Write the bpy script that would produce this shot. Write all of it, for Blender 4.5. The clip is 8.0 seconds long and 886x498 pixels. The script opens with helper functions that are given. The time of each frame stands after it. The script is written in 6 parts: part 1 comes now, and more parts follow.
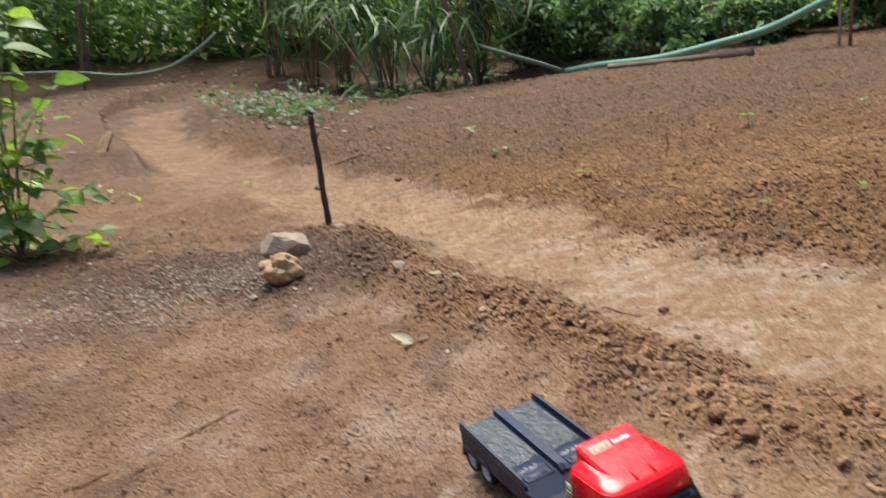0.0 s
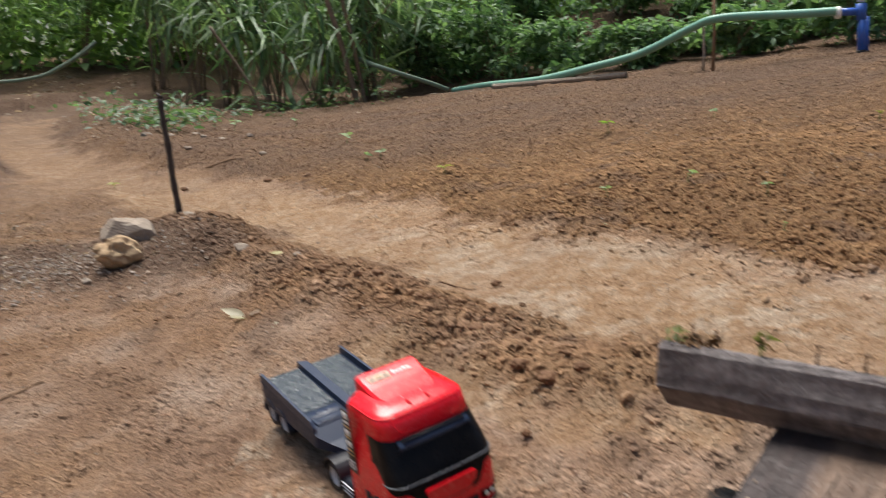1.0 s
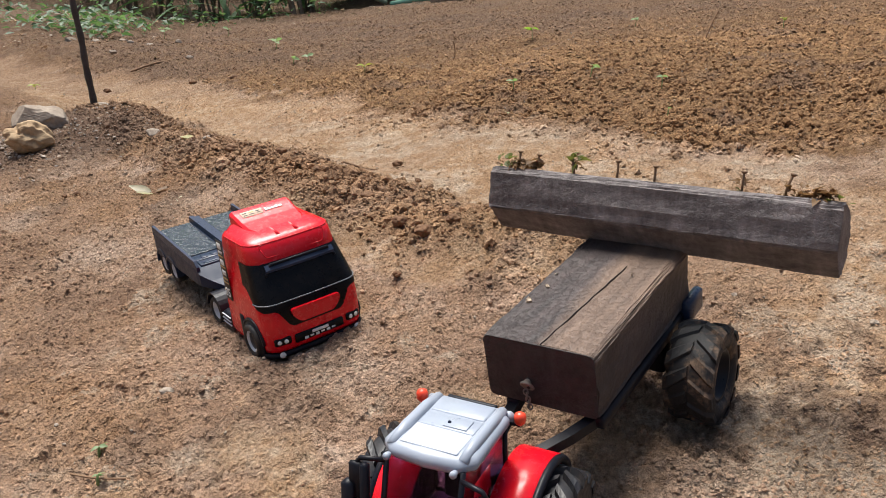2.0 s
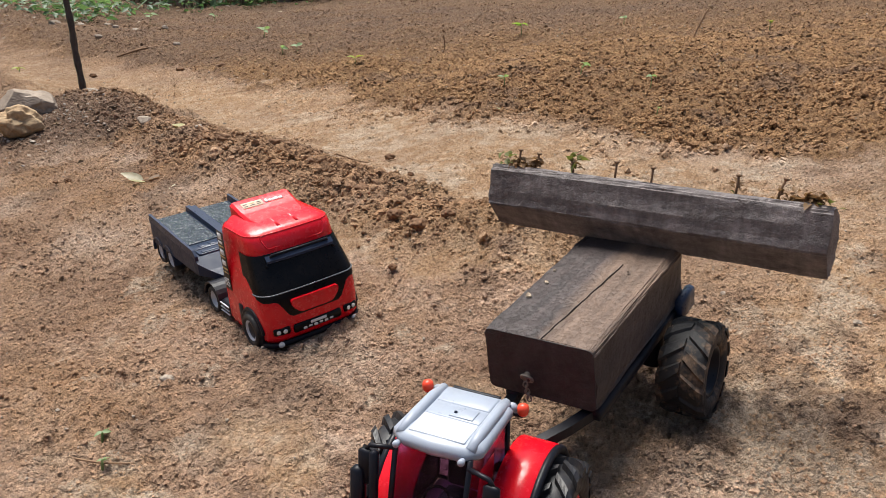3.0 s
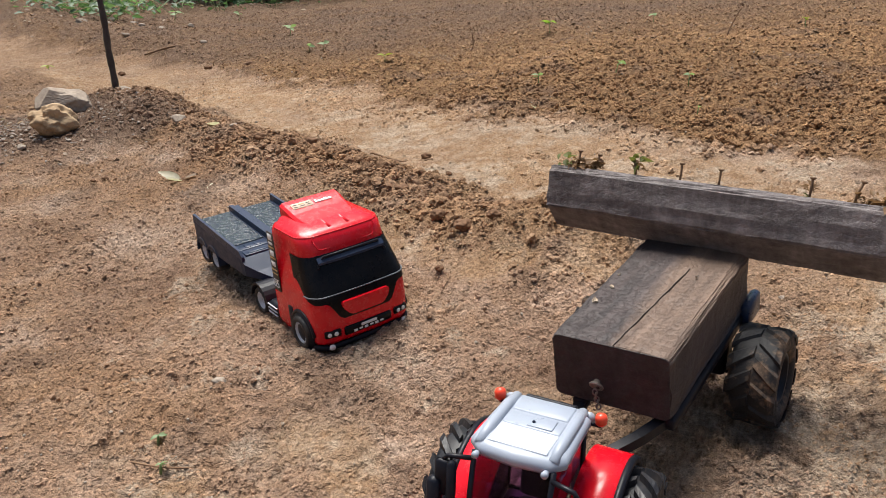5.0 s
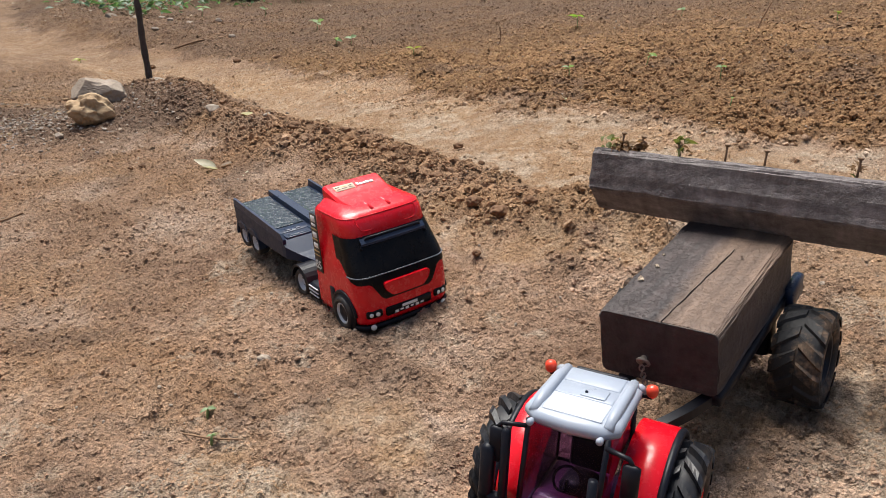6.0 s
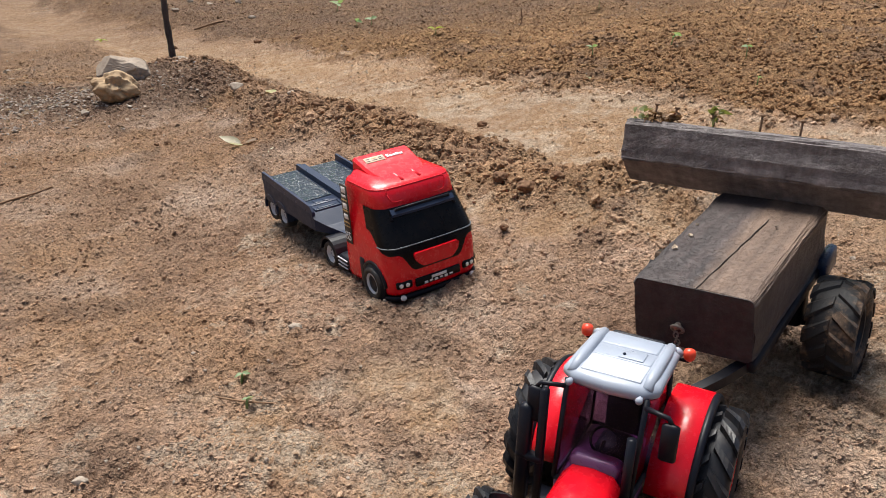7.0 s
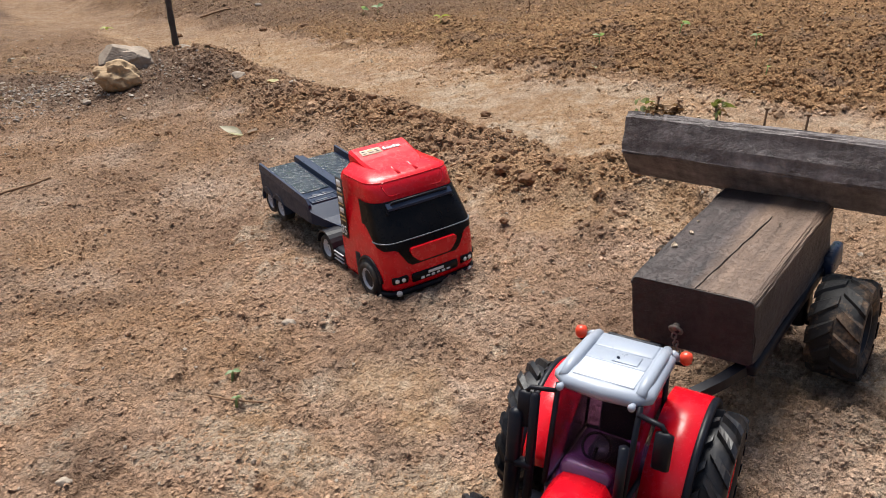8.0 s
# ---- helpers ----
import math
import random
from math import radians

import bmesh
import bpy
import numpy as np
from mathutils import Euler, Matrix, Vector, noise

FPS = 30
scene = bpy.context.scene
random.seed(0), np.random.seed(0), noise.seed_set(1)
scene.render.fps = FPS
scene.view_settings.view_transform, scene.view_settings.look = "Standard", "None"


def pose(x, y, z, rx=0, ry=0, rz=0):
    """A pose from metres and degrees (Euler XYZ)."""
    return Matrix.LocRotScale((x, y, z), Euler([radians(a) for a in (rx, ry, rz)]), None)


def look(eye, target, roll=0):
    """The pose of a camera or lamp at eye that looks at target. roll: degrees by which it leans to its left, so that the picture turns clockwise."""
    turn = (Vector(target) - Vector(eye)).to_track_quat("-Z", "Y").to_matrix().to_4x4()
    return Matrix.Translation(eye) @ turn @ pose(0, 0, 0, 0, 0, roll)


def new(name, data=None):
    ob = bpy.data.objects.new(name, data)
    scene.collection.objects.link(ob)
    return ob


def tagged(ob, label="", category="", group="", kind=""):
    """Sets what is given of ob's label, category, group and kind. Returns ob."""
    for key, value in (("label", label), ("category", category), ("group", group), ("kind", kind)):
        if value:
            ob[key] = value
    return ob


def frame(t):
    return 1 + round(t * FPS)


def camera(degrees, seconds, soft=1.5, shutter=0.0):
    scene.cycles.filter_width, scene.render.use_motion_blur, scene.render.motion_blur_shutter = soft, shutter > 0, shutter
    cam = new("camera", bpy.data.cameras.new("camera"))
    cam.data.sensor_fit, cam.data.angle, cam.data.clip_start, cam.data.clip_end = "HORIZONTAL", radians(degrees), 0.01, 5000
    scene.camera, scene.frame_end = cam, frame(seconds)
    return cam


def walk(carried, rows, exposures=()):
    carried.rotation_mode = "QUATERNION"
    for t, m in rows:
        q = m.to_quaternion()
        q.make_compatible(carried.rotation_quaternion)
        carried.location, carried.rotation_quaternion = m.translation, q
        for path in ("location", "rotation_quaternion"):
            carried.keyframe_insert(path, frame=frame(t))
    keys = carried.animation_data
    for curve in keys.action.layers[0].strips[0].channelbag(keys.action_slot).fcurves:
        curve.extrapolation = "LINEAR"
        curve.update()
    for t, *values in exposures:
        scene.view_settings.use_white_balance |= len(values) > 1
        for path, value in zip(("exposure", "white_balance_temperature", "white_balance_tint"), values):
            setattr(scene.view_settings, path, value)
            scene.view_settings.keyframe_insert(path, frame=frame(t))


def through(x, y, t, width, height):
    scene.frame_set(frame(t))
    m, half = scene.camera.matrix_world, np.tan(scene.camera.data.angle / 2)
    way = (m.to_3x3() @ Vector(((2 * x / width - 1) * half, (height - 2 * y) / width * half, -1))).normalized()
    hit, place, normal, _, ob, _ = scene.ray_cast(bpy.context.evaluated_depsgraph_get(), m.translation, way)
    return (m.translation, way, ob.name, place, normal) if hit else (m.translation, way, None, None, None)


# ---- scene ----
cam = camera(58.4, 8.0, soft=0.5, shutter=0.3)
PATH = [
    (0, (0.116, 0.038, 0.705), (0.009, 2.003, 0.347), -1.3),
    (0.2, (0.087, 0.03, 0.726), (-0.072, 2.002, 0.437), -1.5),
    (0.5, (0.115, 0.029, 0.673), (-0.047, 2.005, 0.411), -1.7),
    (0.7, (0.185, 0.03, 0.63), (0.124, 2.011, 0.363), -1.1),
    (0.8, (0.219, 0.03, 0.617), (0.223, 2.011, 0.347), -0.8),
    (0.9, (0.253, 0.025, 0.601), (0.328, 2.004, 0.316), 0.0),
    (1, (0.285, 0.025, 0.564), (0.426, 1.999, 0.274), 0.2),
    (1.1, (0.308, 0.011, 0.536), (0.495, 1.979, 0.232), 0.6),
    (1.2, (0.325, -0.005, 0.511), (0.539, 1.957, 0.188), 0.9),
    (1.3, (0.343, -0.022, 0.501), (0.558, 1.936, 0.155), 1.2),
    (1.4, (0.36, -0.03, 0.492), (0.586, 1.919, 0.106), 0.7),
    (1.5, (0.368, -0.054, 0.478), (0.603, 1.893, 0.084), 1.2),
    (1.7, (0.4, -0.092, 0.459), (0.653, 1.843, 0.019), 1.2),
    (2.8, (0.373, -0.122, 0.474), (0.689, 1.793, -0.01), 2.4),
    (3, (0.369, -0.126, 0.469), (0.685, 1.788, -0.017), 2.7),
    (3.5, (0.373, -0.122, 0.469), (0.682, 1.792, -0.022), 2.8),
    (4, (0.361, -0.108, 0.481), (0.663, 1.807, -0.01), 2.7),
    (4.5, (0.345, -0.101, 0.483), (0.638, 1.815, -0.008), 2.6),
    (4.7, (0.334, -0.1, 0.478), (0.62, 1.817, -0.015), 2.6),
    (5.8, (0.294, -0.104, 0.451), (0.529, 1.82, -0.042), 2.8),
    (6, (0.288, -0.114, 0.448), (0.513, 1.809, -0.053), 2.8),
    (6.5, (0.286, -0.111, 0.439), (0.497, 1.81, -0.077), 2.9),
    (7, (0.266, -0.123, 0.428), (0.455, 1.794, -0.109), 3.0),
    (7.5, (0.259, -0.115, 0.431), (0.427, 1.799, -0.122), 3.0),
    (7.8, (0.27, -0.115, 0.428), (0.433, 1.798, -0.133), 3.1),
    (8, (0.286, -0.1, 0.432), (0.452, 1.811, -0.135), 3.0),
]
walk(cam, [(t, pose(0, 0, -0.03, -2.5, 0, 0) @ look(eye, target, roll)) for t, eye, target, roll in PATH],
     [(0, 1.10), (0.2, 1.02), (0.5, 0.82), (1.0, 0.94), (1.5, 1.07), (8.0, 1.05)])


# ---- world, sun and exposure ----
SUN_UP, SUN_TURN = 70.0, -32.0   # height and bearing of the sun, degrees
world = bpy.data.worlds.new("world")
world.use_nodes = True
scene.world = world
sky = world.node_tree.nodes.new("ShaderNodeTexSky")
sky.sky_type, sky.sun_disc = "NISHITA", False
sky.sun_elevation, sky.sun_rotation = radians(SUN_UP), radians(SUN_TURN)
sky.air_density, sky.dust_density, sky.ozone_density = 1.0, 4.0, 1.0
world.node_tree.links.new(sky.outputs[0], world.node_tree.nodes["Background"].inputs[0])
world.node_tree.nodes["Background"].inputs[1].default_value = 0.062
sun = new("sun", bpy.data.lights.new("sun", "SUN"))
sun.data.energy, sun.data.angle, sun.data.color = 3.25, radians(34), (0.975, 0.96, 0.905)
reach = Vector((math.sin(radians(SUN_TURN)) * math.cos(radians(SUN_UP)), math.cos(radians(SUN_TURN)) * math.cos(radians(SUN_UP)), math.sin(radians(SUN_UP))))
sun.matrix_world = look(reach * 40, (0, 0, 0))


# ---- materials ----
def mat(name, rough=0.6, metal=0.0, spec=0.5):
    m = bpy.data.materials.new(name)
    m.use_nodes = True
    b = m.node_tree.nodes["Principled BSDF"]
    b.inputs["Roughness"].default_value, b.inputs["Metallic"].default_value = rough, metal
    b.inputs["Specular IOR Level"].default_value = spec
    return m, m.node_tree.nodes, m.node_tree.links, b


def node(nodes, kind, **values):
    n = nodes.new(kind)
    for key, value in values.items():
        n.inputs[key.replace("_", " ")].default_value = value
    return n


def ramp(nodes, links, source, stops):
    r = nodes.new("ShaderNodeValToRGB")
    while len(r.color_ramp.elements) < len(stops):
        r.color_ramp.elements.new(0.5)
    for e, (place, colour) in zip(r.color_ramp.elements, stops):
        e.position, e.color = place, (*colour, 1)
    links.new(source, r.inputs[0])
    return r.outputs[0]


def mix(nodes, links, factor, a, b, mode="MIX"):
    n = nodes.new("ShaderNodeMix")
    n.data_type, n.blend_type = "RGBA", mode
    for socket, value in ((n.inputs[0], factor), (n.inputs[6], a), (n.inputs[7], b)):
        if isinstance(value, (int, float)):
            socket.default_value = value
        elif isinstance(value, tuple):
            socket.default_value = (*value, 1)
        else:
            links.new(value, socket)
    return n.outputs[2]


def relief(nodes, links, b, height, strength, distance):
    n = node(nodes, "ShaderNodeBump", Strength=strength, Distance=distance)
    links.new(height, n.inputs["Height"])
    links.new(n.outputs[0], b.inputs["Normal"])


def noise_tex(nodes, links, scale, detail=4.0, rough=0.6, stretch=None):
    n = node(nodes, "ShaderNodeTexNoise", Scale=scale, Detail=detail, Roughness=rough)
    co = nodes.new("ShaderNodeTexCoord")
    if stretch:
        m = nodes.new("ShaderNodeMapping")
        m.inputs["Scale"].default_value = stretch
        links.new(co.outputs["Object"], m.inputs[0])
        links.new(m.outputs[0], n.inputs["Vector"])
    else:
        links.new(co.outputs["Object"], n.inputs["Vector"])
    return n.outputs[0]


def soil_material(name, loose=0.0):
    m, nodes, links, b = mat(name, 0.9, 0, 0.25)
    kinds = nodes.new("ShaderNodeAttribute")
    kinds.attribute_name = "soil"        # red: trodden pale, green: damp and painted shade, blue: red tilled
    split = nodes.new("ShaderNodeSeparateColor")
    links.new(kinds.outputs["Color"], split.inputs[0])
    big, mid = noise_tex(nodes, links, 4.2, 7, 0.68), noise_tex(nodes, links, 24, 6, 0.7)
    fine = noise_tex(nodes, links, 170, 4, 0.7)
    grain = noise_tex(nodes, links, 620, 2, 0.6)
    base = ramp(nodes, links, big, [(0.34, (0.27, 0.162, 0.106)), (0.5, (0.42, 0.275, 0.190)), (0.66, (0.56, 0.418, 0.324))])
    ochre = ramp(nodes, links, mid, [(0.3, (0.27, 0.140, 0.062)), (0.6, (0.44, 0.250, 0.125))])
    patch = ramp(nodes, links, noise_tex(nodes, links, 1.9, 5, 0.65), [(0.44, (0, 0, 0)), (0.6, (0.5, 0.5, 0.5))])
    base = mix(nodes, links, patch, base, ochre)
    pale = ramp(nodes, links, mid, [(0.3, (0.34, 0.205, 0.112)), (0.46, (0.41, 0.252, 0.138)), (0.62, (0.53, 0.386, 0.262))])
    red = ramp(nodes, links, mid, [(0.3, (0.165, 0.085, 0.040)), (0.5, (0.255, 0.140, 0.066)), (0.7, (0.39, 0.236, 0.118))])
    damp_shade = ramp(nodes, links, mid, [(0.3, (0.105, 0.062, 0.042)), (0.7, (0.225, 0.147, 0.104))])
    soil = mix(nodes, links, split.outputs[0], base, pale)
    soil = mix(nodes, links, split.outputs[2], soil, red)
    soil = mix(nodes, links, split.outputs[1], soil, damp_shade)
    chalk = ramp(nodes, links, mid, [(0.35, (0.40, 0.293, 0.206)), (0.6, (0.59, 0.478, 0.370))])
    soil = mix(nodes, links, kinds.outputs["Alpha"], soil, chalk)
    speck = ramp(nodes, links, fine, [(0.32, (0.58, 0.56, 0.54)), (0.5, (1, 1, 1)), (0.68, (1.28, 1.27, 1.25))])
    soil = mix(nodes, links, 1.0, soil, speck, "MULTIPLY")
    dust = ramp(nodes, links, grain, [(0.36, (0.80, 0.79, 0.78)), (0.62, (1.12, 1.12, 1.11))])
    soil = mix(nodes, links, 1.0, soil, dust, "MULTIPLY")
    if loose:
        island = nodes.new("ShaderNodeNewGeometry")
        tone = ramp(nodes, links, island.outputs["Random Per Island"], [(0.0, (0.80, 0.79, 0.78)), (0.5, (0.97, 0.965, 0.96)), (0.96, (1.08, 1.075, 1.07)), (1.0, (1.3, 1.31, 1.33))])
        soil = mix(nodes, links, 1.0, soil, tone, "MULTIPLY")
    links.new(soil, b.inputs["Base Color"])
    add = node(nodes, "ShaderNodeMath")
    add.operation = "MULTIPLY_ADD"
    links.new(fine, add.inputs[0])
    add.inputs[1].default_value = 1.6
    links.new(grain, add.inputs[2])
    height = add.outputs[0]
    if not loose:
        co = nodes.new("ShaderNodeTexCoord")
        warp = node(nodes, "ShaderNodeTexNoise", Scale=55.0, Detail=4.0, Roughness=0.7)
        links.new(co.outputs["Object"], warp.inputs["Vector"])
        shift = nodes.new("ShaderNodeVectorMath")
        shift.operation = "MULTIPLY_ADD"
        links.new(warp.outputs["Color"], shift.inputs[0])
        shift.inputs[1].default_value = (.022, .022, .022)
        links.new(co.outputs["Object"], shift.inputs[2])
        cells = node(nodes, "ShaderNodeTexVoronoi", Scale=150.0, Randomness=1.0, Detail=1.0, Roughness=0.6)
        links.new(shift.outputs[0], cells.inputs["Vector"])
        clot = cells.outputs["Distance"]
        depth = node(nodes, "ShaderNodeMapRange", From_Min=0.2, From_Max=0.8, To_Min=-1.5, To_Max=-0.8)
        links.new(split.outputs[0], depth.inputs[0])
        total = node(nodes, "ShaderNodeMath")
        total.operation = "MULTIPLY_ADD"
        links.new(clot, total.inputs[0])
        links.new(depth.outputs[0], total.inputs[1])
        links.new(height, total.inputs[2])
        nuts = node(nodes, "ShaderNodeTexVoronoi", Scale=88.0, Randomness=1.0, Detail=0.0)
        nuts.feature = "SMOOTH_F1"
        links.new(shift.outputs[0], nuts.inputs["Vector"])
        swell = node(nodes, "ShaderNodeMath")
        swell.operation = "MULTIPLY"
        links.new(depth.outputs[0], swell.inputs[0])
        swell.inputs[1].default_value = 2.2
        whole = node(nodes, "ShaderNodeMath")
        whole.operation = "MULTIPLY_ADD"
        links.new(nuts.outputs["Distance"], whole.inputs[0])
        links.new(swell.outputs[0], whole.inputs[1])
        links.new(total.outputs[0], whole.inputs[2])
        height = whole.outputs[0]
    relief(nodes, links, b, height, 1.0, 0.0022 if loose else 0.0058)
    return m


def leaf_material(name, dark, light, sheen=0.35, through=(1.2, 1.3, 0.75)):
    m, nodes, links, b = mat(name, 0.45, 0, sheen)
    geo = nodes.new("ShaderNodeNewGeometry")
    tone = ramp(nodes, links, geo.outputs["Random Per Island"], [(0.0, dark), (0.75, light), (1.0, tuple(1.5 * v for v in light))])
    blotch = ramp(nodes, links, noise_tex(nodes, links, 40, 3), [(0.3, (0.78, 0.8, 0.75)), (0.7, (1.15, 1.12, 1.1))])
    tone = mix(nodes, links, 1.0, tone, blotch, "MULTIPLY")
    links.new(tone, b.inputs["Base Color"])
    glow = nodes.new("ShaderNodeBsdfTranslucent")
    links.new(mix(nodes, links, 1.0, tone, through, "MULTIPLY"), glow.inputs[0])
    blend = nodes.new("ShaderNodeMixShader")
    blend.inputs[0].default_value = 0.42
    links.new(b.outputs[0], blend.inputs[1])
    links.new(glow.outputs[0], blend.inputs[2])
    links.new(blend.outputs[0], nodes["Material Output"].inputs[0])
    return m


def plastic(name, colour, rough=0.3, spec=0.5, dirt=0.12, grip=0.0):
    """Moulded toy plastic with dust and faint scuffs."""
    m, nodes, links, b = mat(name, rough, 0, spec)
    dust = ramp(nodes, links, noise_tex(nodes, links, 55, 6, 0.7), [(0.45, (0, 0, 0)), (0.75, (dirt * 2.5, dirt * 2.5, dirt * 2.5))])
    links.new(mix(nodes, links, dust, colour, (0.30, 0.20, 0.12)), b.inputs["Base Color"])
    scuff = node(nodes, "ShaderNodeMapRange", From_Min=0.3, From_Max=0.7, To_Min=rough * 0.75, To_Max=min(1, rough * 1.5))
    links.new(noise_tex(nodes, links, 120, 5, 0.7), scuff.inputs[0])
    links.new(scuff.outputs[0], b.inputs["Roughness"])
    relief(nodes, links, b, noise_tex(nodes, links, 150 if grip else 300, 3), grip or 0.08, 0.0022 if grip else 0.001)
    return m


def wood_material(name, dark, light, run, grey=0.3, scale=60, heart=None, chop=None):
    """Weathered sawn timber; run: stretch of the grain in the object's axes; heart: x from which the wood is paler brown."""
    m, nodes, links, b = mat(name, 0.56, 0, 0.45)
    grain = noise_tex(nodes, links, scale, 7, 0.7, run)
    blot = noise_tex(nodes, links, 9, 5, 0.65)
    colour = ramp(nodes, links, grain, [(0.3, dark), (0.55, tuple((a + c) / 2 for a, c in zip(dark, light))), (0.75, light)])
    stain = ramp(nodes, links, blot, [(0.35, (0.55, 0.52, 0.52)), (0.6, (1.0, 1.0, 1.0)), (0.8, (1.3, 1.22, 1.12))])
    colour = mix(nodes, links, 1.0, colour, stain, "MULTIPLY")
    colour = mix(nodes, links, grey, colour, ramp(nodes, links, noise_tex(nodes, links, 35, 6, 0.75), [(0.4, (0.034, 0.030, 0.031)), (0.7, (0.20, 0.182, 0.178))]))
    if chop:                 # adze marks across the grain
        marks = ramp(nodes, links, noise_tex(nodes, links, 26, 4, 0.6, chop), [(0.36, (0.85, 0.85, 0.85)), (0.52, (1, 1, 1)), (0.68, (1.22, 1.22, 1.24))])
        colour = mix(nodes, links, 1.0, colour, marks, "MULTIPLY")
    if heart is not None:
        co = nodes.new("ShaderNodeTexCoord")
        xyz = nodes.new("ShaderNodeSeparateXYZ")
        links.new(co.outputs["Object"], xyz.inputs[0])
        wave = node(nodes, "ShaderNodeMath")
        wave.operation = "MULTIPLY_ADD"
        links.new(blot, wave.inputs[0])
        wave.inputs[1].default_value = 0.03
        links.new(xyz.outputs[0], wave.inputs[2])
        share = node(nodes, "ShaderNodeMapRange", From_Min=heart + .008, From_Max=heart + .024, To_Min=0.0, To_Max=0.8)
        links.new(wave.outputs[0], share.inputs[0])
        # paler worn brown near the top; sides stay dark, their shade put into colour
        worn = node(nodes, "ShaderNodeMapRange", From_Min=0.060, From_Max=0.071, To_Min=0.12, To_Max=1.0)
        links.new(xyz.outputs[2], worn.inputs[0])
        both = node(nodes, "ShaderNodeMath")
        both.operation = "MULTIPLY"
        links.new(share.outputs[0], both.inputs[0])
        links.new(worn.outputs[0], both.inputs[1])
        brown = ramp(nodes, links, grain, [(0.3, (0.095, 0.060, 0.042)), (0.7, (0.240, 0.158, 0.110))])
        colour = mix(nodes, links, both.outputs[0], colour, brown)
    links.new(colour, b.inputs["Base Color"])
    both = node(nodes, "ShaderNodeMath")
    both.operation = "MULTIPLY_ADD"
    links.new(blot, both.inputs[0])
    both.inputs[1].default_value = 2.0
    links.new(grain, both.inputs[2])
    pits = ramp(nodes, links, noise_tex(nodes, links, 210, 4, 0.75), [(0.36, (0, 0, 0)), (0.5, (0.7, 0.7, 0.7)), (0.8, (1, 1, 1))])
    worn_in = node(nodes, "ShaderNodeMath")
    worn_in.operation = "MULTIPLY_ADD"
    links.new(pits, worn_in.inputs[0])
    worn_in.inputs[1].default_value = 0.45
    links.new(both.outputs[0], worn_in.inputs[2])
    relief(nodes, links, b, worn_in.outputs[0], 0.85, 0.0026)
    return m


def stone_material(name, dark, light, scale=30):
    m, nodes, links, b = mat(name, 0.85, 0, 0.3)
    n = noise_tex(nodes, links, scale, 7, 0.7)
    links.new(ramp(nodes, links, n, [(0.3, dark), (0.65, light)]), b.inputs["Base Color"])
    relief(nodes, links, b, noise_tex(nodes, links, scale * 4, 6, 0.75), 0.5, 0.002)
    return m


SOIL = soil_material("earth")
CRUMB = soil_material("loose_earth", 1.0)


# ---- mesh helpers ----
def mesh(name, verts, faces, material, smooth=True):
    me = bpy.data.meshes.new(name)
    me.from_pydata([tuple(map(float, v)) for v in verts], [], [tuple(map(int, f)) for f in faces])
    me.materials.append(material)
    me.polygons.foreach_set("use_smooth", [smooth] * len(me.polygons))
    me.update()
    return me


def big_mesh(name, verts, tris, material, smooth=False, size=3):
    """A mesh from numpy arrays of vertices and equal-sided faces."""
    me = bpy.data.meshes.new(name)
    count = len(tris)
    me.vertices.add(len(verts))
    me.vertices.foreach_set("co", np.asarray(verts, np.float32).ravel())
    me.loops.add(count * size)
    me.loops.foreach_set("vertex_index", np.asarray(tris, np.int32).ravel())
    me.polygons.add(count)
    me.polygons.foreach_set("loop_start", np.arange(0, count * size, size, dtype=np.int32))
    me.polygons.foreach_set("use_smooth", np.full(count, smooth))
    me.materials.append(material)
    me.update(calc_edges=True)
    return me


def part(name, me, parent, label="", at=None):
    ob = new(name, me)
    ob.parent = parent
    if at is not None:
        ob.matrix_local = at
    if label:
        ob["label"] = label
    return ob


def base(name, at, label, category, group=""):
    """The Empty at the foot of a thing."""
    ob = new(name)
    ob.empty_display_size = 0.05
    ob.matrix_world = at
    return tagged(ob, label, category, group)


def loft(rings, close=True, caps=True):
    """Vertices and faces of a skin over rings of equal count."""
    n = len(rings[0])
    verts = [v for r in rings for v in r]
    faces = []
    for i in range(len(rings) - 1):
        for j in range(n if close else n - 1):
            k = (j + 1) % n
            faces.append((i * n + j, i * n + k, (i + 1) * n + k, (i + 1) * n + j))
    if caps and close:
        faces.append(tuple(range(n - 1, -1, -1)))
        faces.append(tuple(range((len(rings) - 1) * n, len(rings) * n)))
    return verts, faces


def joined(*pieces):
    verts, faces = [], []
    for v, f in pieces:
        o = len(verts)
        verts += list(v)
        faces += [tuple(i + o for i in q) for q in f]
    return verts, faces


def moved(piece, m):
    return [tuple(m @ Vector(v)) for v in piece[0]], piece[1]


def block(x0, x1, y0, y1, z0, z1, bevel=0.002, taper=(1, 1)):
    """A box with bevelled edges; taper narrows its top in x and y."""
    cx, cy, b = (x0 + x1) / 2, (y0 + y1) / 2, min(bevel, (x1 - x0) / 3, (y1 - y0) / 3, (z1 - z0) / 3)
    rings = []
    for z, inset, u in ((z0, b, 0), (z0 + b, 0, 0), (z1 - b, 0, 1), (z1, b, 1)):
        sx, sy = ((1, 1), taper)[u]
        hx, hy = (x1 - x0) / 2 * sx - inset, (y1 - y0) / 2 * sy - inset
        c = b * 0.8
        rings.append([(cx + a, cy + d, z) for a, d in ((-hx + c, -hy), (hx - c, -hy), (hx, -hy + c), (hx, hy - c), (hx - c, hy), (-hx + c, hy), (-hx, hy - c), (-hx, -hy + c))])
    return loft(rings)


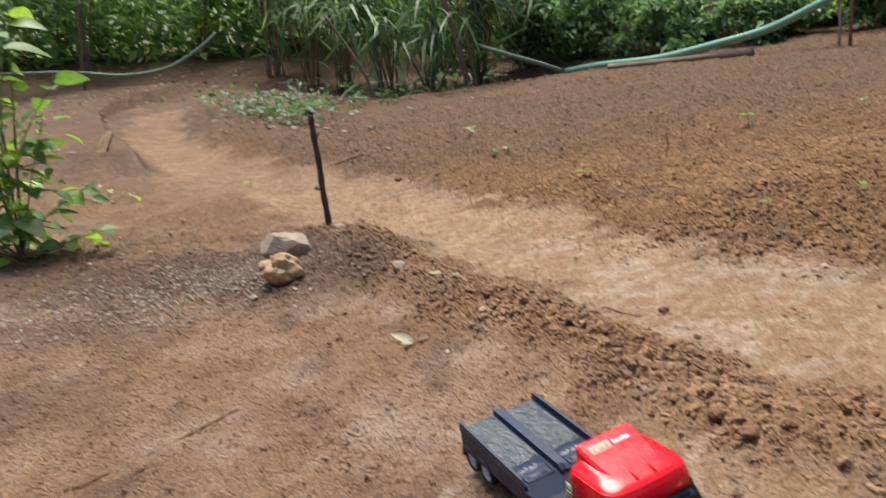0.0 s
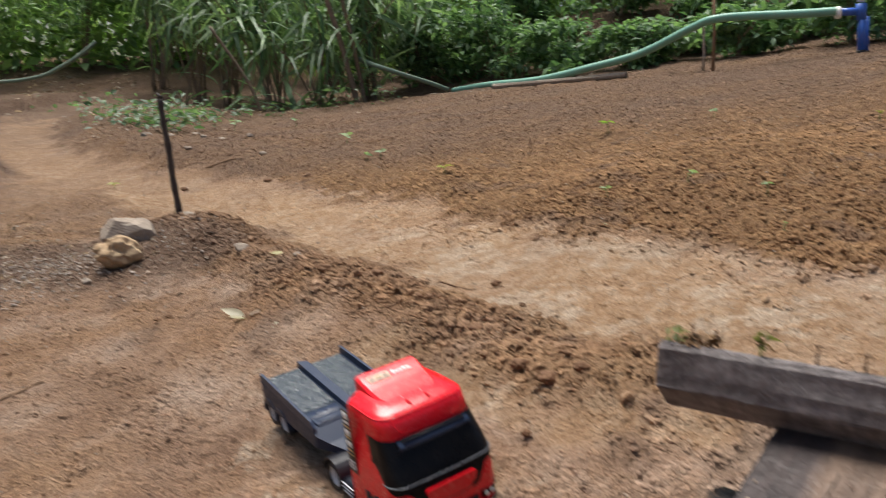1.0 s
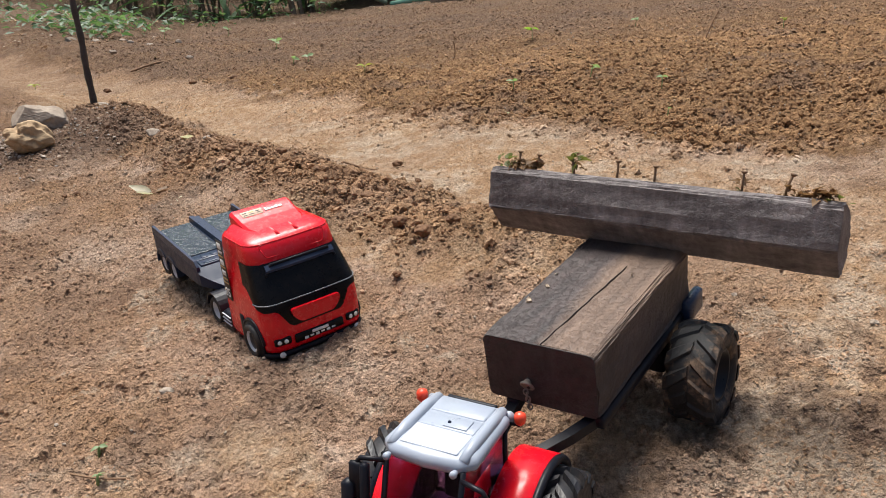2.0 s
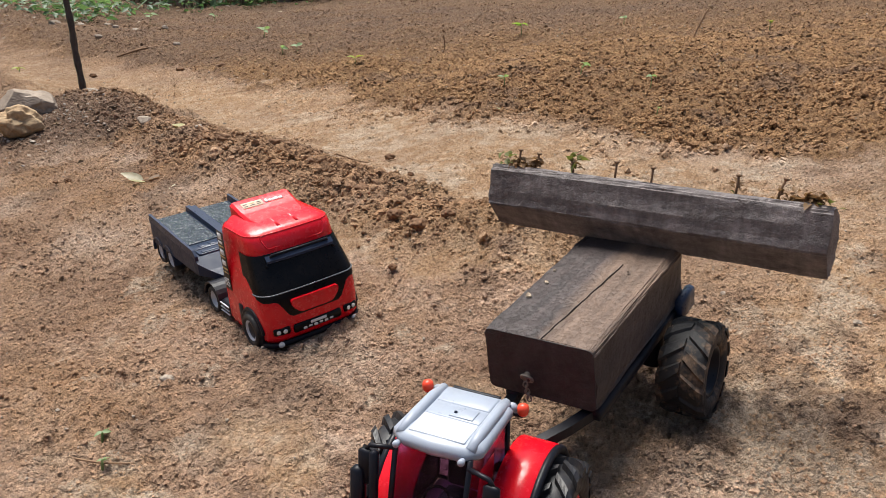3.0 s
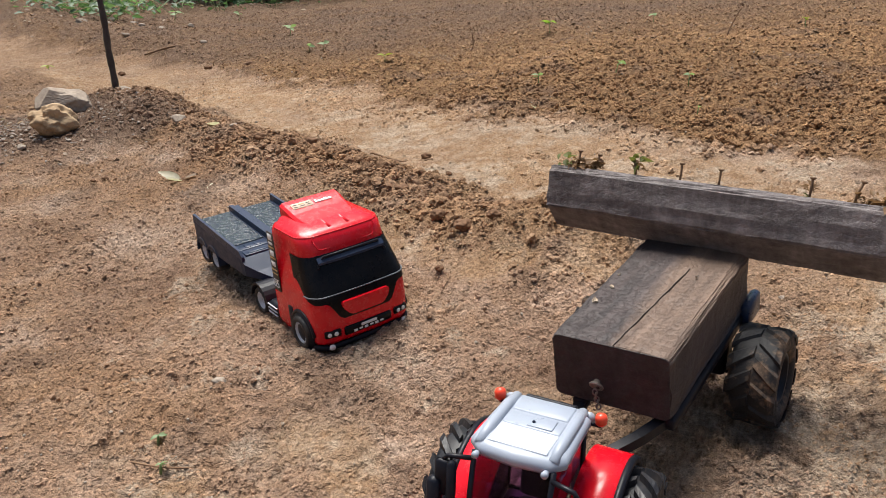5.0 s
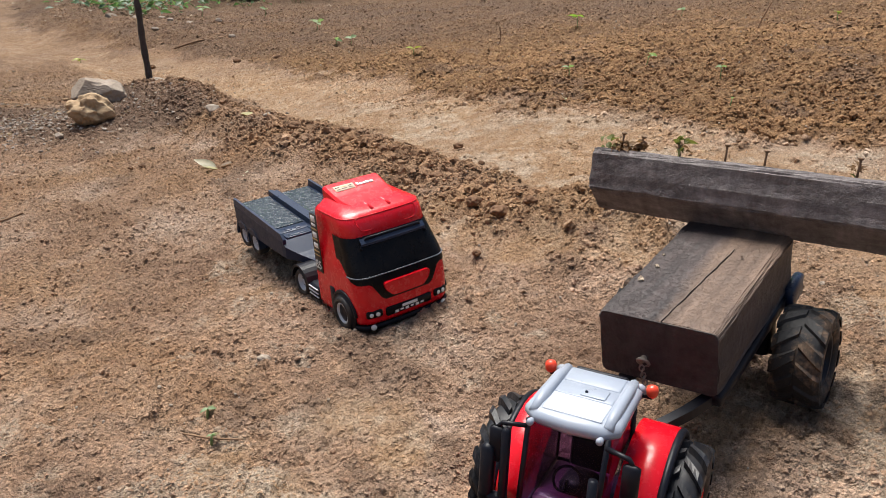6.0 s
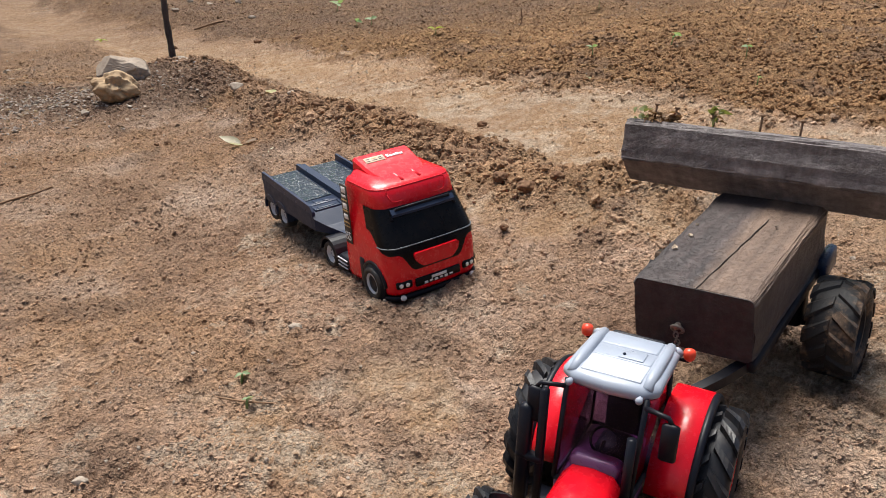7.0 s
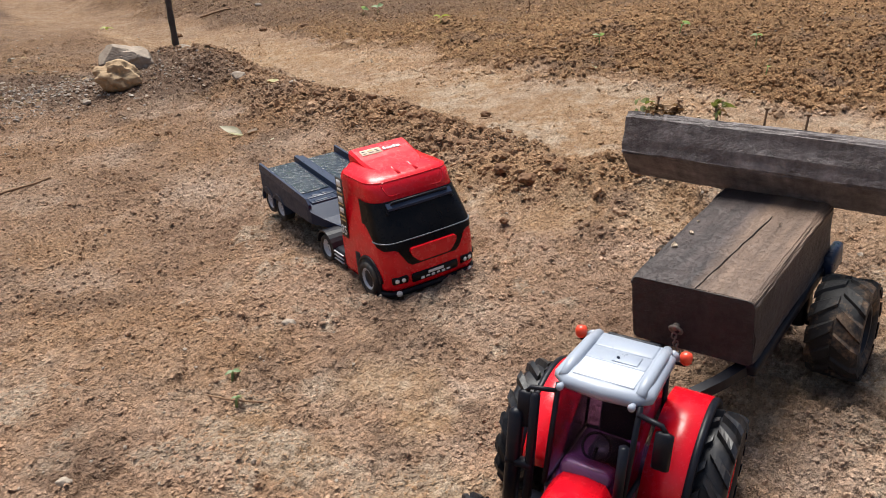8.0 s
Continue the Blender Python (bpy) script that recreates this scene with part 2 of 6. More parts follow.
def tube(points, radii, n=8, caps=True):
    """A round pipe through points."""
    pts = [Vector(p) for p in points]
    rings = []
    side = None
    for i, p in enumerate(pts):
        d = (pts[min(i + 1, len(pts) - 1)] - pts[max(i - 1, 0)]).normalized()
        side = (side or d.orthogonal()) - d * (side or d.orthogonal()).dot(d)
        side.normalize()
        up = d.cross(side)
        r = float(radii[i] if hasattr(radii, "__len__") else radii)
        rings.append([tuple(p + r * (math.cos(2 * math.pi * k / n) * side + math.sin(2 * math.pi * k / n) * up)) for k in range(n)])
    return loft(rings, caps=caps)


def turned(profile, n=24, axis="X"):
    """A lathe form: profile of (along, radius) about the axis."""
    rings = []
    for a, r in profile:
        row = []
        for k in range(n):
            c, s = r * math.cos(2 * math.pi * k / n), r * math.sin(2 * math.pi * k / n)
            row.append((a, c, s) if axis == "X" else (c, s, a))
        rings.append(row)
    return loft(rings)


def curve_points(points, steps=8):
    """A smooth line through points (Catmull-Rom)."""
    p = [Vector(points[0])] + [Vector(q) for q in points] + [Vector(points[-1])]
    out = []
    for i in range(1, len(p) - 2):
        for k in range(steps):
            t = k / steps
            a, b, c, d = p[i - 1], p[i], p[i + 1], p[i + 2]
            out.append(0.5 * (2 * b + (c - a) * t + (2 * a - 5 * b + 4 * c - d) * t * t + (3 * b - a - 3 * c + d) * t ** 3))
    return out + [Vector(points[-1])]


# ---- the lie of the land ----
RIDGE = [(-.62, 3.2), (-.48, 3.05), (-.28, 2.77), (-.06, 2.4), (.08, 2.2), (.31, 1.86), (.52, 1.56), (.74, 1.26)]
TRACK = [(1.3, 1.2), (.85, 1.75), (.48, 2.3), (.1, 2.9), (-.2, 3.4), (-.5, 3.9), (-1.0, 4.6), (-1.75, 5.5), (-2.4, 6.5), (-3.1, 7.9), (-3.7, 9.2), (-3.95, 10.2), (-3.8, 11.2), (-3.3, 12.4)]
BANK = [(2.6, .9), (1.48, 1.6), (1.0, 2.05), (.68, 2.5), (.48, 3.0), (.26, 3.28), (-.07, 3.86), (-.45, 4.55), (-1.0, 5.3), (-1.6, 5.9), (-2.15, 6.6), (-2.95, 8.2), (-3.45, 9.3), (-3.4, 10.2), (-2.8, 11.2)]
RISER = [(-2.25, 5.6), (-2.65, 6.3), (-3.4, 7.5), (-4.3, 9.2), (-4.55, 10.1), (-4.4, 11.1), (-4.0, 12.4)]   # the cut edge beyond the track

SHADE_HOLLOW = [(-3.0, 11.9), (-2.3, 11.0), (-1.5, 10.4), (-.7, 9.9), (.3, 9.75), (1.1, 9.5)]   # added hollow, sunk to stand for the dark shade before the canes


def side(x, y, line):
    """Distance to a line on the plan, and the side of it (+1: to the right of its run)."""
    best, turn = np.full(x.shape, 1e9), np.zeros(x.shape)
    for (ax, ay), (bx, by) in zip(line, line[1:]):
        dx, dy = bx - ax, by - ay
        u = np.clip(((x - ax) * dx + (y - ay) * dy) / (dx * dx + dy * dy), 0, 1)
        ex, ey = x - ax - u * dx, y - ay - u * dy
        d = np.hypot(ex, ey)
        near = d < best
        best, turn = np.where(near, d, best), np.where(near, np.sign(dy * ex - dx * ey), turn)
    return best, turn


def bend(u, w):
    return w * np.logaddexp(0, u / w)


def hump(x, y, cx, cy, w):
    return np.exp(-((x - cx) ** 2 + (y - cy) ** 2) / w)


def land(x, y):
    """Height of the ground without its crumbs: a hillside, the sunk track, the ridge beside it and the tilled bank."""
    x, y = np.clip(np.asarray(x, float), -9, 7), np.clip(np.asarray(y, float), -3, 16)
    r, (t, _), (b, s) = side(x, y, RIDGE)[0], side(x, y, TRACK), side(x, y, BANK)
    z = -0.2116 + 0.1472 * x + 0.1236 * y
    z += 0.0141 * bend(x - .9, .4) + 0.1055 * bend(-(x + .9), .4) + 0.0203 * bend(y - 4.5, .6) - 0.0805 * bend(y - 1.6, .3) + 0.0354 * bend(y - 8.5, .2)
    z += 0.0467 * np.exp(-(r / .12) ** 2) - 0.0308 * np.exp(-(t / .28) ** 2) / (1 + np.exp((x - .9) / .15)) + 0.0051 / (1 + np.exp(-s * b / .06))
    z += 0.0927 * hump(x, y, -.5, 2.75, .09) + 0.0727 * hump(x, y, .52, 3.5, .06) + 0.0328 * hump(x, y, 1.02, 2.55, .08) - 0.0491 * hump(x, y, .6, 1.55, .05)
    z += -0.0379 * hump(x, y, -.15, 1.35, .12) + 0.033 * hump(x, y, .05, .5, .12) + 0.0726 * hump(x, y, 1.5, 2.9, .25) - 0.0428 * hump(x, y, 1.45, 1.75, .15) + 0.0933 * hump(x, y, -1.2, 4.1, .1)
    z += 0.02 * hump(x, y, .11, 1.42, .012)
    e, k = side(x, y, RISER)
    z += 0.13 * step(.01, .07, -k * e + .05 * (rumple(x, y, .12, 2) - .5)) * step(3.4, 1.0, e) * step(5.4, 6.0, y) * step(12.6, 11.6, y)
    z -= 0.17 * np.exp(-(side(x, y, SHADE_HOLLOW)[0] / .26) ** 2)
    z += 0.5 * step(.0, .5, y + .42 * (x - 1) - 11.1) * step(.6, 1.8, x)
    z += .075 * step(-.05, .28, s * b) * step(1.7, .5, b) * step(4.4, 5.6, y) * step(11.4, 10.2, y)
    z += .12 * bend(y - 11.8, .3) * step(.8, -1.5, x)
    return z


def ground_z(x, y):
    return float(land(np.array([x]), np.array([y]))[0])


def hashed(ix, iy, seed):
    h = (ix.astype(np.int64) * 374761393 + iy.astype(np.int64) * 668265263 + seed * 974711) & 0x7fffffff
    h = ((h ^ (h >> 13)) * 1274126177) & 0x7fffffff
    return ((h ^ (h >> 16)) & 0xffff) / 65535.0


def rumple(x, y, size, seed):
    """Smooth random heights, 0 to 1, of a given grain size."""
    u, v = x / size, y / size
    iu, iv = np.floor(u), np.floor(v)
    fu, fv = u - iu, v - iv
    fu, fv = fu * fu * (3 - 2 * fu), fv * fv * (3 - 2 * fv)
    a, b = hashed(iu, iv, seed), hashed(iu + 1, iv, seed)
    c, d = hashed(iu, iv + 1, seed), hashed(iu + 1, iv + 1, seed)
    return (a * (1 - fu) + b * fu) * (1 - fv) + (c * (1 - fu) + d * fu) * fv


def billow(x, y, size, seed):
    """Rounded lumps with sharp creases between them, 0 to 1."""
    u, v = x + .4 * size * rumple(x, y, size * .7, seed + 50), y + .4 * size * rumple(x, y, size * .7, seed + 51)
    return np.minimum(1, 2.6 * np.abs(rumple(u, v, size, seed) - .5)) ** .8


def packed(x, y, size, seed):
    """Crumbs packed side by side: irregular domes with creases between them, 0 to 1."""
    u, v = x / size + .55 * (rumple(x, y, size * .6, seed + 60) - .5), y / size + .55 * (rumple(x, y, size * .6, seed + 61) - .5)
    iu, iv = np.floor(u), np.floor(v)
    best = np.zeros(np.shape(x))
    for du in (-1, 0, 1):
        for dv in (-1, 0, 1):
            a, b = iu + du, iv + dv
            tall = hashed(a, b, seed + 2)
            d = ((a + hashed(a, b, seed) - u) ** 2 + (b + hashed(a, b, seed + 1) - v) ** 2) / (.22 + .5 * tall) ** 1.0
            best = np.maximum(best, np.sqrt(np.clip(1 - d, 0, 1)) * (.35 + .65 * tall))
    return best


def step(a, b, v):
    t = np.clip((v - a) / (b - a), 0, 1)
    return t * t * (3 - 2 * t)


def kinds_of_soil(x, y):
    """Trodden, damp with painted shade, tilled and ridge shares of the ground, 0 to 1."""
    wob = 0.2 * (rumple(x, y, .31, 3) - .5) + 0.14 * (rumple(x, y, .09, 4) - .5) + 0.07 * (rumple(x, y, .03, 14) - .5)
    r, (t, _), (b, s) = side(x, y, RIDGE)[0], side(x, y, TRACK), side(x, y, BANK)
    far = step(1.0, 5.0, np.abs(y - 3))
    tilled = step(-.06, .07, s * b + wob)
    ridge = step(.27, .07, r + wob * 1.1)
    ridge = np.maximum(ridge, .75 * hump(x, y, .72, 1.32, .022) * (.6 + .6 * rumple(x, y, .06, 49)))
    mound = step(.55, .2, np.hypot(x + .55, (y - 2.62) * 1.5) + wob)
    mound = np.maximum(mound, step(.46, .2, np.hypot((x + 1.02) * .55, (y - 2.85) * .85) + wob))
    trod = (.85 - .28 * step(3.4, 5.2, y)) * step(.46, .2, t + wob * 1.2) * (1 - ridge) * (1 - tilled)
    crust = step(.5, .72, rumple(x, y, .24, 8) * .6 + rumple(x, y, .07, 9) * .4 + .17 * step(1.15, .6, y) - .02 - .22 * step(1.2, 1.8, y) * step(.35, .0, x) - .16 * step(.12, -.12, x)) * (1 - tilled)
    crust = crust * worn(x, y)
    trod = np.maximum(trod * (.65 + .5 * rumple(x, y, .2, 5)), .75 * crust)
    trod = np.maximum(trod, .2 * step(.9, 1.2, x) * (1 - tilled) * step(.3, .7, rumple(x, y, .12, 6)) * worn(x, y))
    damp_shade = np.maximum(.85 * mound, (.1 + .25 * step(2.1, 2.7, y)) * ridge * rumple(x, y, .1, 7))
    damp_shade = np.maximum(damp_shade, .6 * step(-.5, -1.1, x + wob) * step(3.5, 2.9, y) * step(.25, .7, rumple(x, y, .3, 16)))
    # shade beneath canes and canopy, put into the soil colour
    damp_shade = np.maximum(damp_shade, .85 * step(8.5, 9.4, y + .3 * np.maximum(x, -2.5) + wob * 4) * np.maximum(step(13.2, 12.2, y), step(-1, .5, x)))
    # far soil darkened in colour for the tree shade near the hedge
    damp_shade = np.maximum(damp_shade, .9 * step(4.0, 6.4, y + .55 * x + wob * 4) * (.5 + .5 * rumple(x, y, .35, 17)) * (1 - trod))
    damp_shade = np.maximum(damp_shade, .75 * worn(x, y) * step(.70, .85, x + .3 * wob) * step(.92, .74, y + .5 * wob) * step(.42, .56, .4 * rumple(x, y, .11, 18) + .35 * rumple(x, y, .035, 19) + .25 * rumple(x, y, .013, 47)))
    damp_shade = np.maximum(damp_shade, .15 * step(-.5, -1.2, x + wob) * step(3.0, 3.8, y) * step(.2, .6, rumple(x, y, .25, 39)))
    damp_shade = np.maximum(damp_shade, (.45 + .4 * rumple(x, y, .22, 48)) * step(.30, .55, t + wob) * step(4.6, 5.8, y + .8 * (x > -1.0)))
    e, k = side(x, y, RISER)
    damp_shade = np.maximum(damp_shade, (.35 + .4 * rumple(x, y, .3, 15)) * step(-.02, .05, -k * e + wob * .3) * step(5.3, 5.8, y))
    # shadow line along the cut edge, painted into the soil colour
    damp_shade = np.maximum(damp_shade, .95 * np.exp(-(e / .07) ** 2) * step(5.3, 5.8, y))
    damp_shade = np.maximum(damp_shade, .5 * step(.62, .8, rumple(x, y, .16, 12) * .7 + rumple(x, y, .05, 13) * .3) * (1 - trod))
    return np.clip(trod, 0, 1), np.clip(damp_shade, 0, 1), tilled, ridge


def crumbled(x, y):
    """Height of the ground with clods, ruts and crumbs."""
    trod, damp_shade, tilled, ridge = kinds_of_soil(x, y)
    rough = np.clip(np.maximum(tilled, ridge) + .6 * damp_shade, 0, 1)
    small, fine = rumple(x, y, .017, 22), rumple(x, y, .0075, 23)
    clots, nuts, crumbs = packed(x, y, .034, 21), packed(x, y, .017, 27), packed(x, y, .0085, 29)
    z = land(x, y) + (rumple(x, y, .33, 20) - .5) * (.012 + .02 * tilled)
    far = .5 + .5 * step(5.5, 3.0, y)
    z += rough * ((.006 + .010 * ridge) * clots * step(.25, .6, rumple(x, y, .13, 45)) + .017 * nuts + .0065 * crumbs * far + .008 * (small - .5) + .005 * (fine - .5) + .022 * (rumple(x, y, .1, 25) - .5) - .006)
    bare = (1 - rough) * (1 - .7 * trod)
    z += bare * (.009 * (rumple(x, y, .05, 24) - .5) + .0095 * (nuts - .4) * step(.3, .75, rumple(x, y, .09, 37)) + .0068 * (crumbs - .4) * (.4 + .9 * rumple(x, y, .12, 46)) + .007 * (small - .5) + .005 * (fine - .5) + .007 * (billow(x, y, .045, 30) - .5))
    z += (1 - rough) * trod * (.0040 * crumbs + .0055 * (billow(x, y, .026, 38) - .5) + .004 * (small - .5) + .003 * (fine - .5))
    z += .010 * ridge * rumple(x, y, .07, 26)
    return z, trod, damp_shade, tilled, ridge


def worn(x, y):
    """1 on the trampled middle of the plot, fading out round it."""
    return step(3.3, 2.2, np.hypot(x, y - 1.8)) * step(-.2, .4, y)


def crust_of(x, y):
    """Share of pale dried crust on the trodden ground, thickest at its near end."""
    grain = .42 * rumple(x, y, .17, 41) + .34 * rumple(x, y, .055, 42) + .24 * rumple(x, y, .02, 43)
    near = .15 * step(1.25, .45, y) + .04 * step(.55, .9, x) - .11 * step(.8, 1.0, x) * step(1.4, 1.1, y) - .03 * step(.95, 1.3, x) - .12 * step(.12, -.15, x) + .07 * step(1.0, .3, np.abs(side(x, y, TRACK)[0]) / .5)
    return (.68 - .18 * step(1.6, 2.4, y) - .4 * step(1.2, 1.8, y) * step(.35, .0, x)) * step(.60, .74, grain + near) * step(4.2, 2.6, y) * worn(x, y)


def paint_soil(me, x, y, moist=0.0):
    trod, damp_shade, tilled, ridge = kinds_of_soil(x, y)
    damp_shade = np.maximum(damp_shade, moist)
    layer = me.color_attributes.new("soil", "FLOAT_COLOR", "POINT")
    layer.data.foreach_set("color", np.stack([trod, damp_shade, np.maximum(np.maximum(tilled, .65 * ridge), (.28 + .25 * step(2.3, 3.5, y)) * step(.35, -.35, x + .3 * (rumple(x, y, .3, 36) - .5)) * (1 - trod)), (0 if moist else 1) * crust_of(x, y) * (1 - tilled) * (1 - ridge) * (1 - damp_shade)], 1).astype(np.float32).ravel())


def make_ground():
    """One sheet of earth, finest in the middle of the plot and reaching to the horizon."""
    hub = (.32, -.45)
    turns = np.concatenate([np.linspace(-180, -38, 60)[:-1], np.linspace(-38, 42, 770), np.linspace(42, 180, 60)[1:]])
    reachs = np.concatenate([[0.02, .2, .4, .6, .7, .78], np.geomspace(.85, 1.6, 216), np.geomspace(1.6, 5, 200)[1:], np.geomspace(5, 14, 90)[1:], np.geomspace(14, 400, 26)[1:]])
    a, r = np.meshgrid(np.radians(turns), reachs)
    x, y = hub[0] + r * np.sin(a), hub[1] + r * np.cos(a)
    z = crumbled(x.ravel(), y.ravel())[0]
    n, k = len(turns), len(reachs)
    i, j = np.meshgrid(np.arange(n - 1), np.arange(k - 1))
    q = (j * n + i).ravel()
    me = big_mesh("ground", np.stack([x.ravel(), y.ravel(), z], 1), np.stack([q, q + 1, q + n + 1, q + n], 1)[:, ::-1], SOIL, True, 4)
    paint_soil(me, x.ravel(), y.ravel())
    return tagged(new("ground", me), "bare reddish-brown earth with a trodden pale track", "ground", kind="structure")


ground = make_ground()

GOLD = (1 + 5 ** .5) / 2
ICO = np.array([(-1, GOLD, 0), (1, GOLD, 0), (-1, -GOLD, 0), (1, -GOLD, 0), (0, -1, GOLD), (0, 1, GOLD), (0, -1, -GOLD), (0, 1, -GOLD), (GOLD, 0, -1), (GOLD, 0, 1), (-GOLD, 0, -1), (-GOLD, 0, 1)]) / np.hypot(1, GOLD)
ICO_FACES = np.array([(0, 11, 5), (0, 5, 1), (0, 1, 7), (0, 7, 10), (0, 10, 11), (1, 5, 9), (5, 11, 4), (11, 10, 2), (10, 7, 6), (7, 1, 8), (3, 9, 4), (3, 4, 2), (3, 2, 6), (3, 6, 8), (3, 8, 9), (4, 9, 5), (2, 4, 11), (6, 2, 10), (8, 6, 7), (9, 8, 1)])


def random_turns(rng, n, tip=None):
    """Random rotation matrices; tip: how far they may lean, radians (none: any way)."""
    q = rng.normal(size=(n, 4))
    if tip is not None:
        a, lean, way = rng.uniform(0, 2 * np.pi, n), rng.uniform(0, tip, n), rng.uniform(0, 2 * np.pi, n)
        ca, sa, cl, sl = np.cos(a), np.sin(a), np.cos(lean), np.sin(lean)
        z = np.zeros(n)
        one = np.ones(n)
        rz = np.stack([ca, -sa, z, sa, ca, z, z, z, one], 1).reshape(n, 3, 3)
        rx = np.stack([one, z, z, z, cl, -sl, z, sl, cl], 1).reshape(n, 3, 3)
        cw, sw = np.cos(way), np.sin(way)
        rw = np.stack([cw, -sw, z, sw, cw, z, z, z, one], 1).reshape(n, 3, 3)
        return rw @ rx @ rz
    q /= np.linalg.norm(q, axis=1)[:, None]
    w, x, y, z = q.T
    return np.stack([1 - 2 * (y * y + z * z), 2 * (x * y - z * w), 2 * (x * z + y * w), 2 * (x * y + z * w), 1 - 2 * (x * x + z * z), 2 * (y * z - x * w), 2 * (x * z - y * w), 2 * (y * z + x * w), 1 - 2 * (x * x + y * y)], 1).reshape(n, 3, 3)


DOME_FACES = ICO_FACES[ICO[ICO_FACES].mean(1)[:, 2] > -.55]     # a lump without its buried underside


def finer(points, faces):
    """Split every triangle of a ball in four."""
    points, seen, out = [tuple(p) for p in points], {}, []
    for tri in faces:
        mids = []
        for p, q in zip(tri, np.roll(tri, -1)):
            key = (min(p, q), max(p, q))
            if key not in seen:
                m = (np.array(points[p]) + np.array(points[q]))
                points.append(tuple(m / np.linalg.norm(m)))
                seen[key] = len(points) - 1
            mids.append(seen[key])
        a, b, c = tri
        out += [(a, mids[0], mids[2]), (b, mids[1], mids[0]), (c, mids[2], mids[1]), tuple(mids)]
    return np.array(points), np.array(out)


BALL, BALL_FACES = finer(ICO, DOME_FACES)
NUB = np.array([(.1, 0, .95)] + [(math.cos(a), math.sin(a), .25 * (-1) ** k - .2) for k, a in enumerate(np.arange(5) * math.tau / 5)])   # a tiny crumb: its upper side alone
NUB_FACES = np.array([(0, k + 1, (k + 1) % 5 + 1) for k in range(5)])


def lumps_of(name, x, y, size, sink, rng, material, flat=(.75, 1.0), form="dome", jag=(.68, 1.28), smooth=False, moist=0.0):
    """Loose lumps lying on the ground, in one mesh."""
    n = len(x)
    shape, faces = {"ball": (BALL, BALL_FACES), "dome": (ICO, DOME_FACES), "nub": (NUB, NUB_FACES)}[form]
    k = len(shape)
    knobs = rng.uniform(*jag, (n, k, 1))
    if form == "ball":
        way = rng.normal(size=(n, 3, 3))
        knobs = .75 + .75 * (knobs - .75) + .13 * np.sin(3.2 * np.einsum("nij,kj->nki", way, shape)).sum(2)[..., None]
    shape = shape[None] * knobs * np.stack([np.ones(n), rng.uniform(.7, 1.0, n), rng.uniform(*flat, n)], 1)[:, None]
    spun = np.einsum("nij,nkj->nki", random_turns(rng, n, .7), shape) * size[:, None, None]
    z = crumbled(x, y)[0] + size * sink
    verts = spun + np.stack([x, y, z], 1)[:, None]
    faces = faces[None] + k * np.arange(n)[:, None, None]
    me = big_mesh(name, verts.reshape(-1, 3), faces.reshape(-1, 3), material, smooth)
    paint_soil(me, np.repeat(x, k), np.repeat(y, k), moist)
    return new(name, me)


def strewn(rng, n, near, far):
    """Random places on the plot, thicker towards its near edge."""
    r, a = rng.uniform(far ** -.5, near ** -.5, n) ** -2, np.radians(rng.uniform(-40, 42, n))
    return .32 + r * np.sin(a), -.45 + r * np.cos(a), r


def spread_over(rng, n, x0, x1, y0, y1):
    return rng.uniform(x0, x1, n), rng.uniform(y0, y1, n)


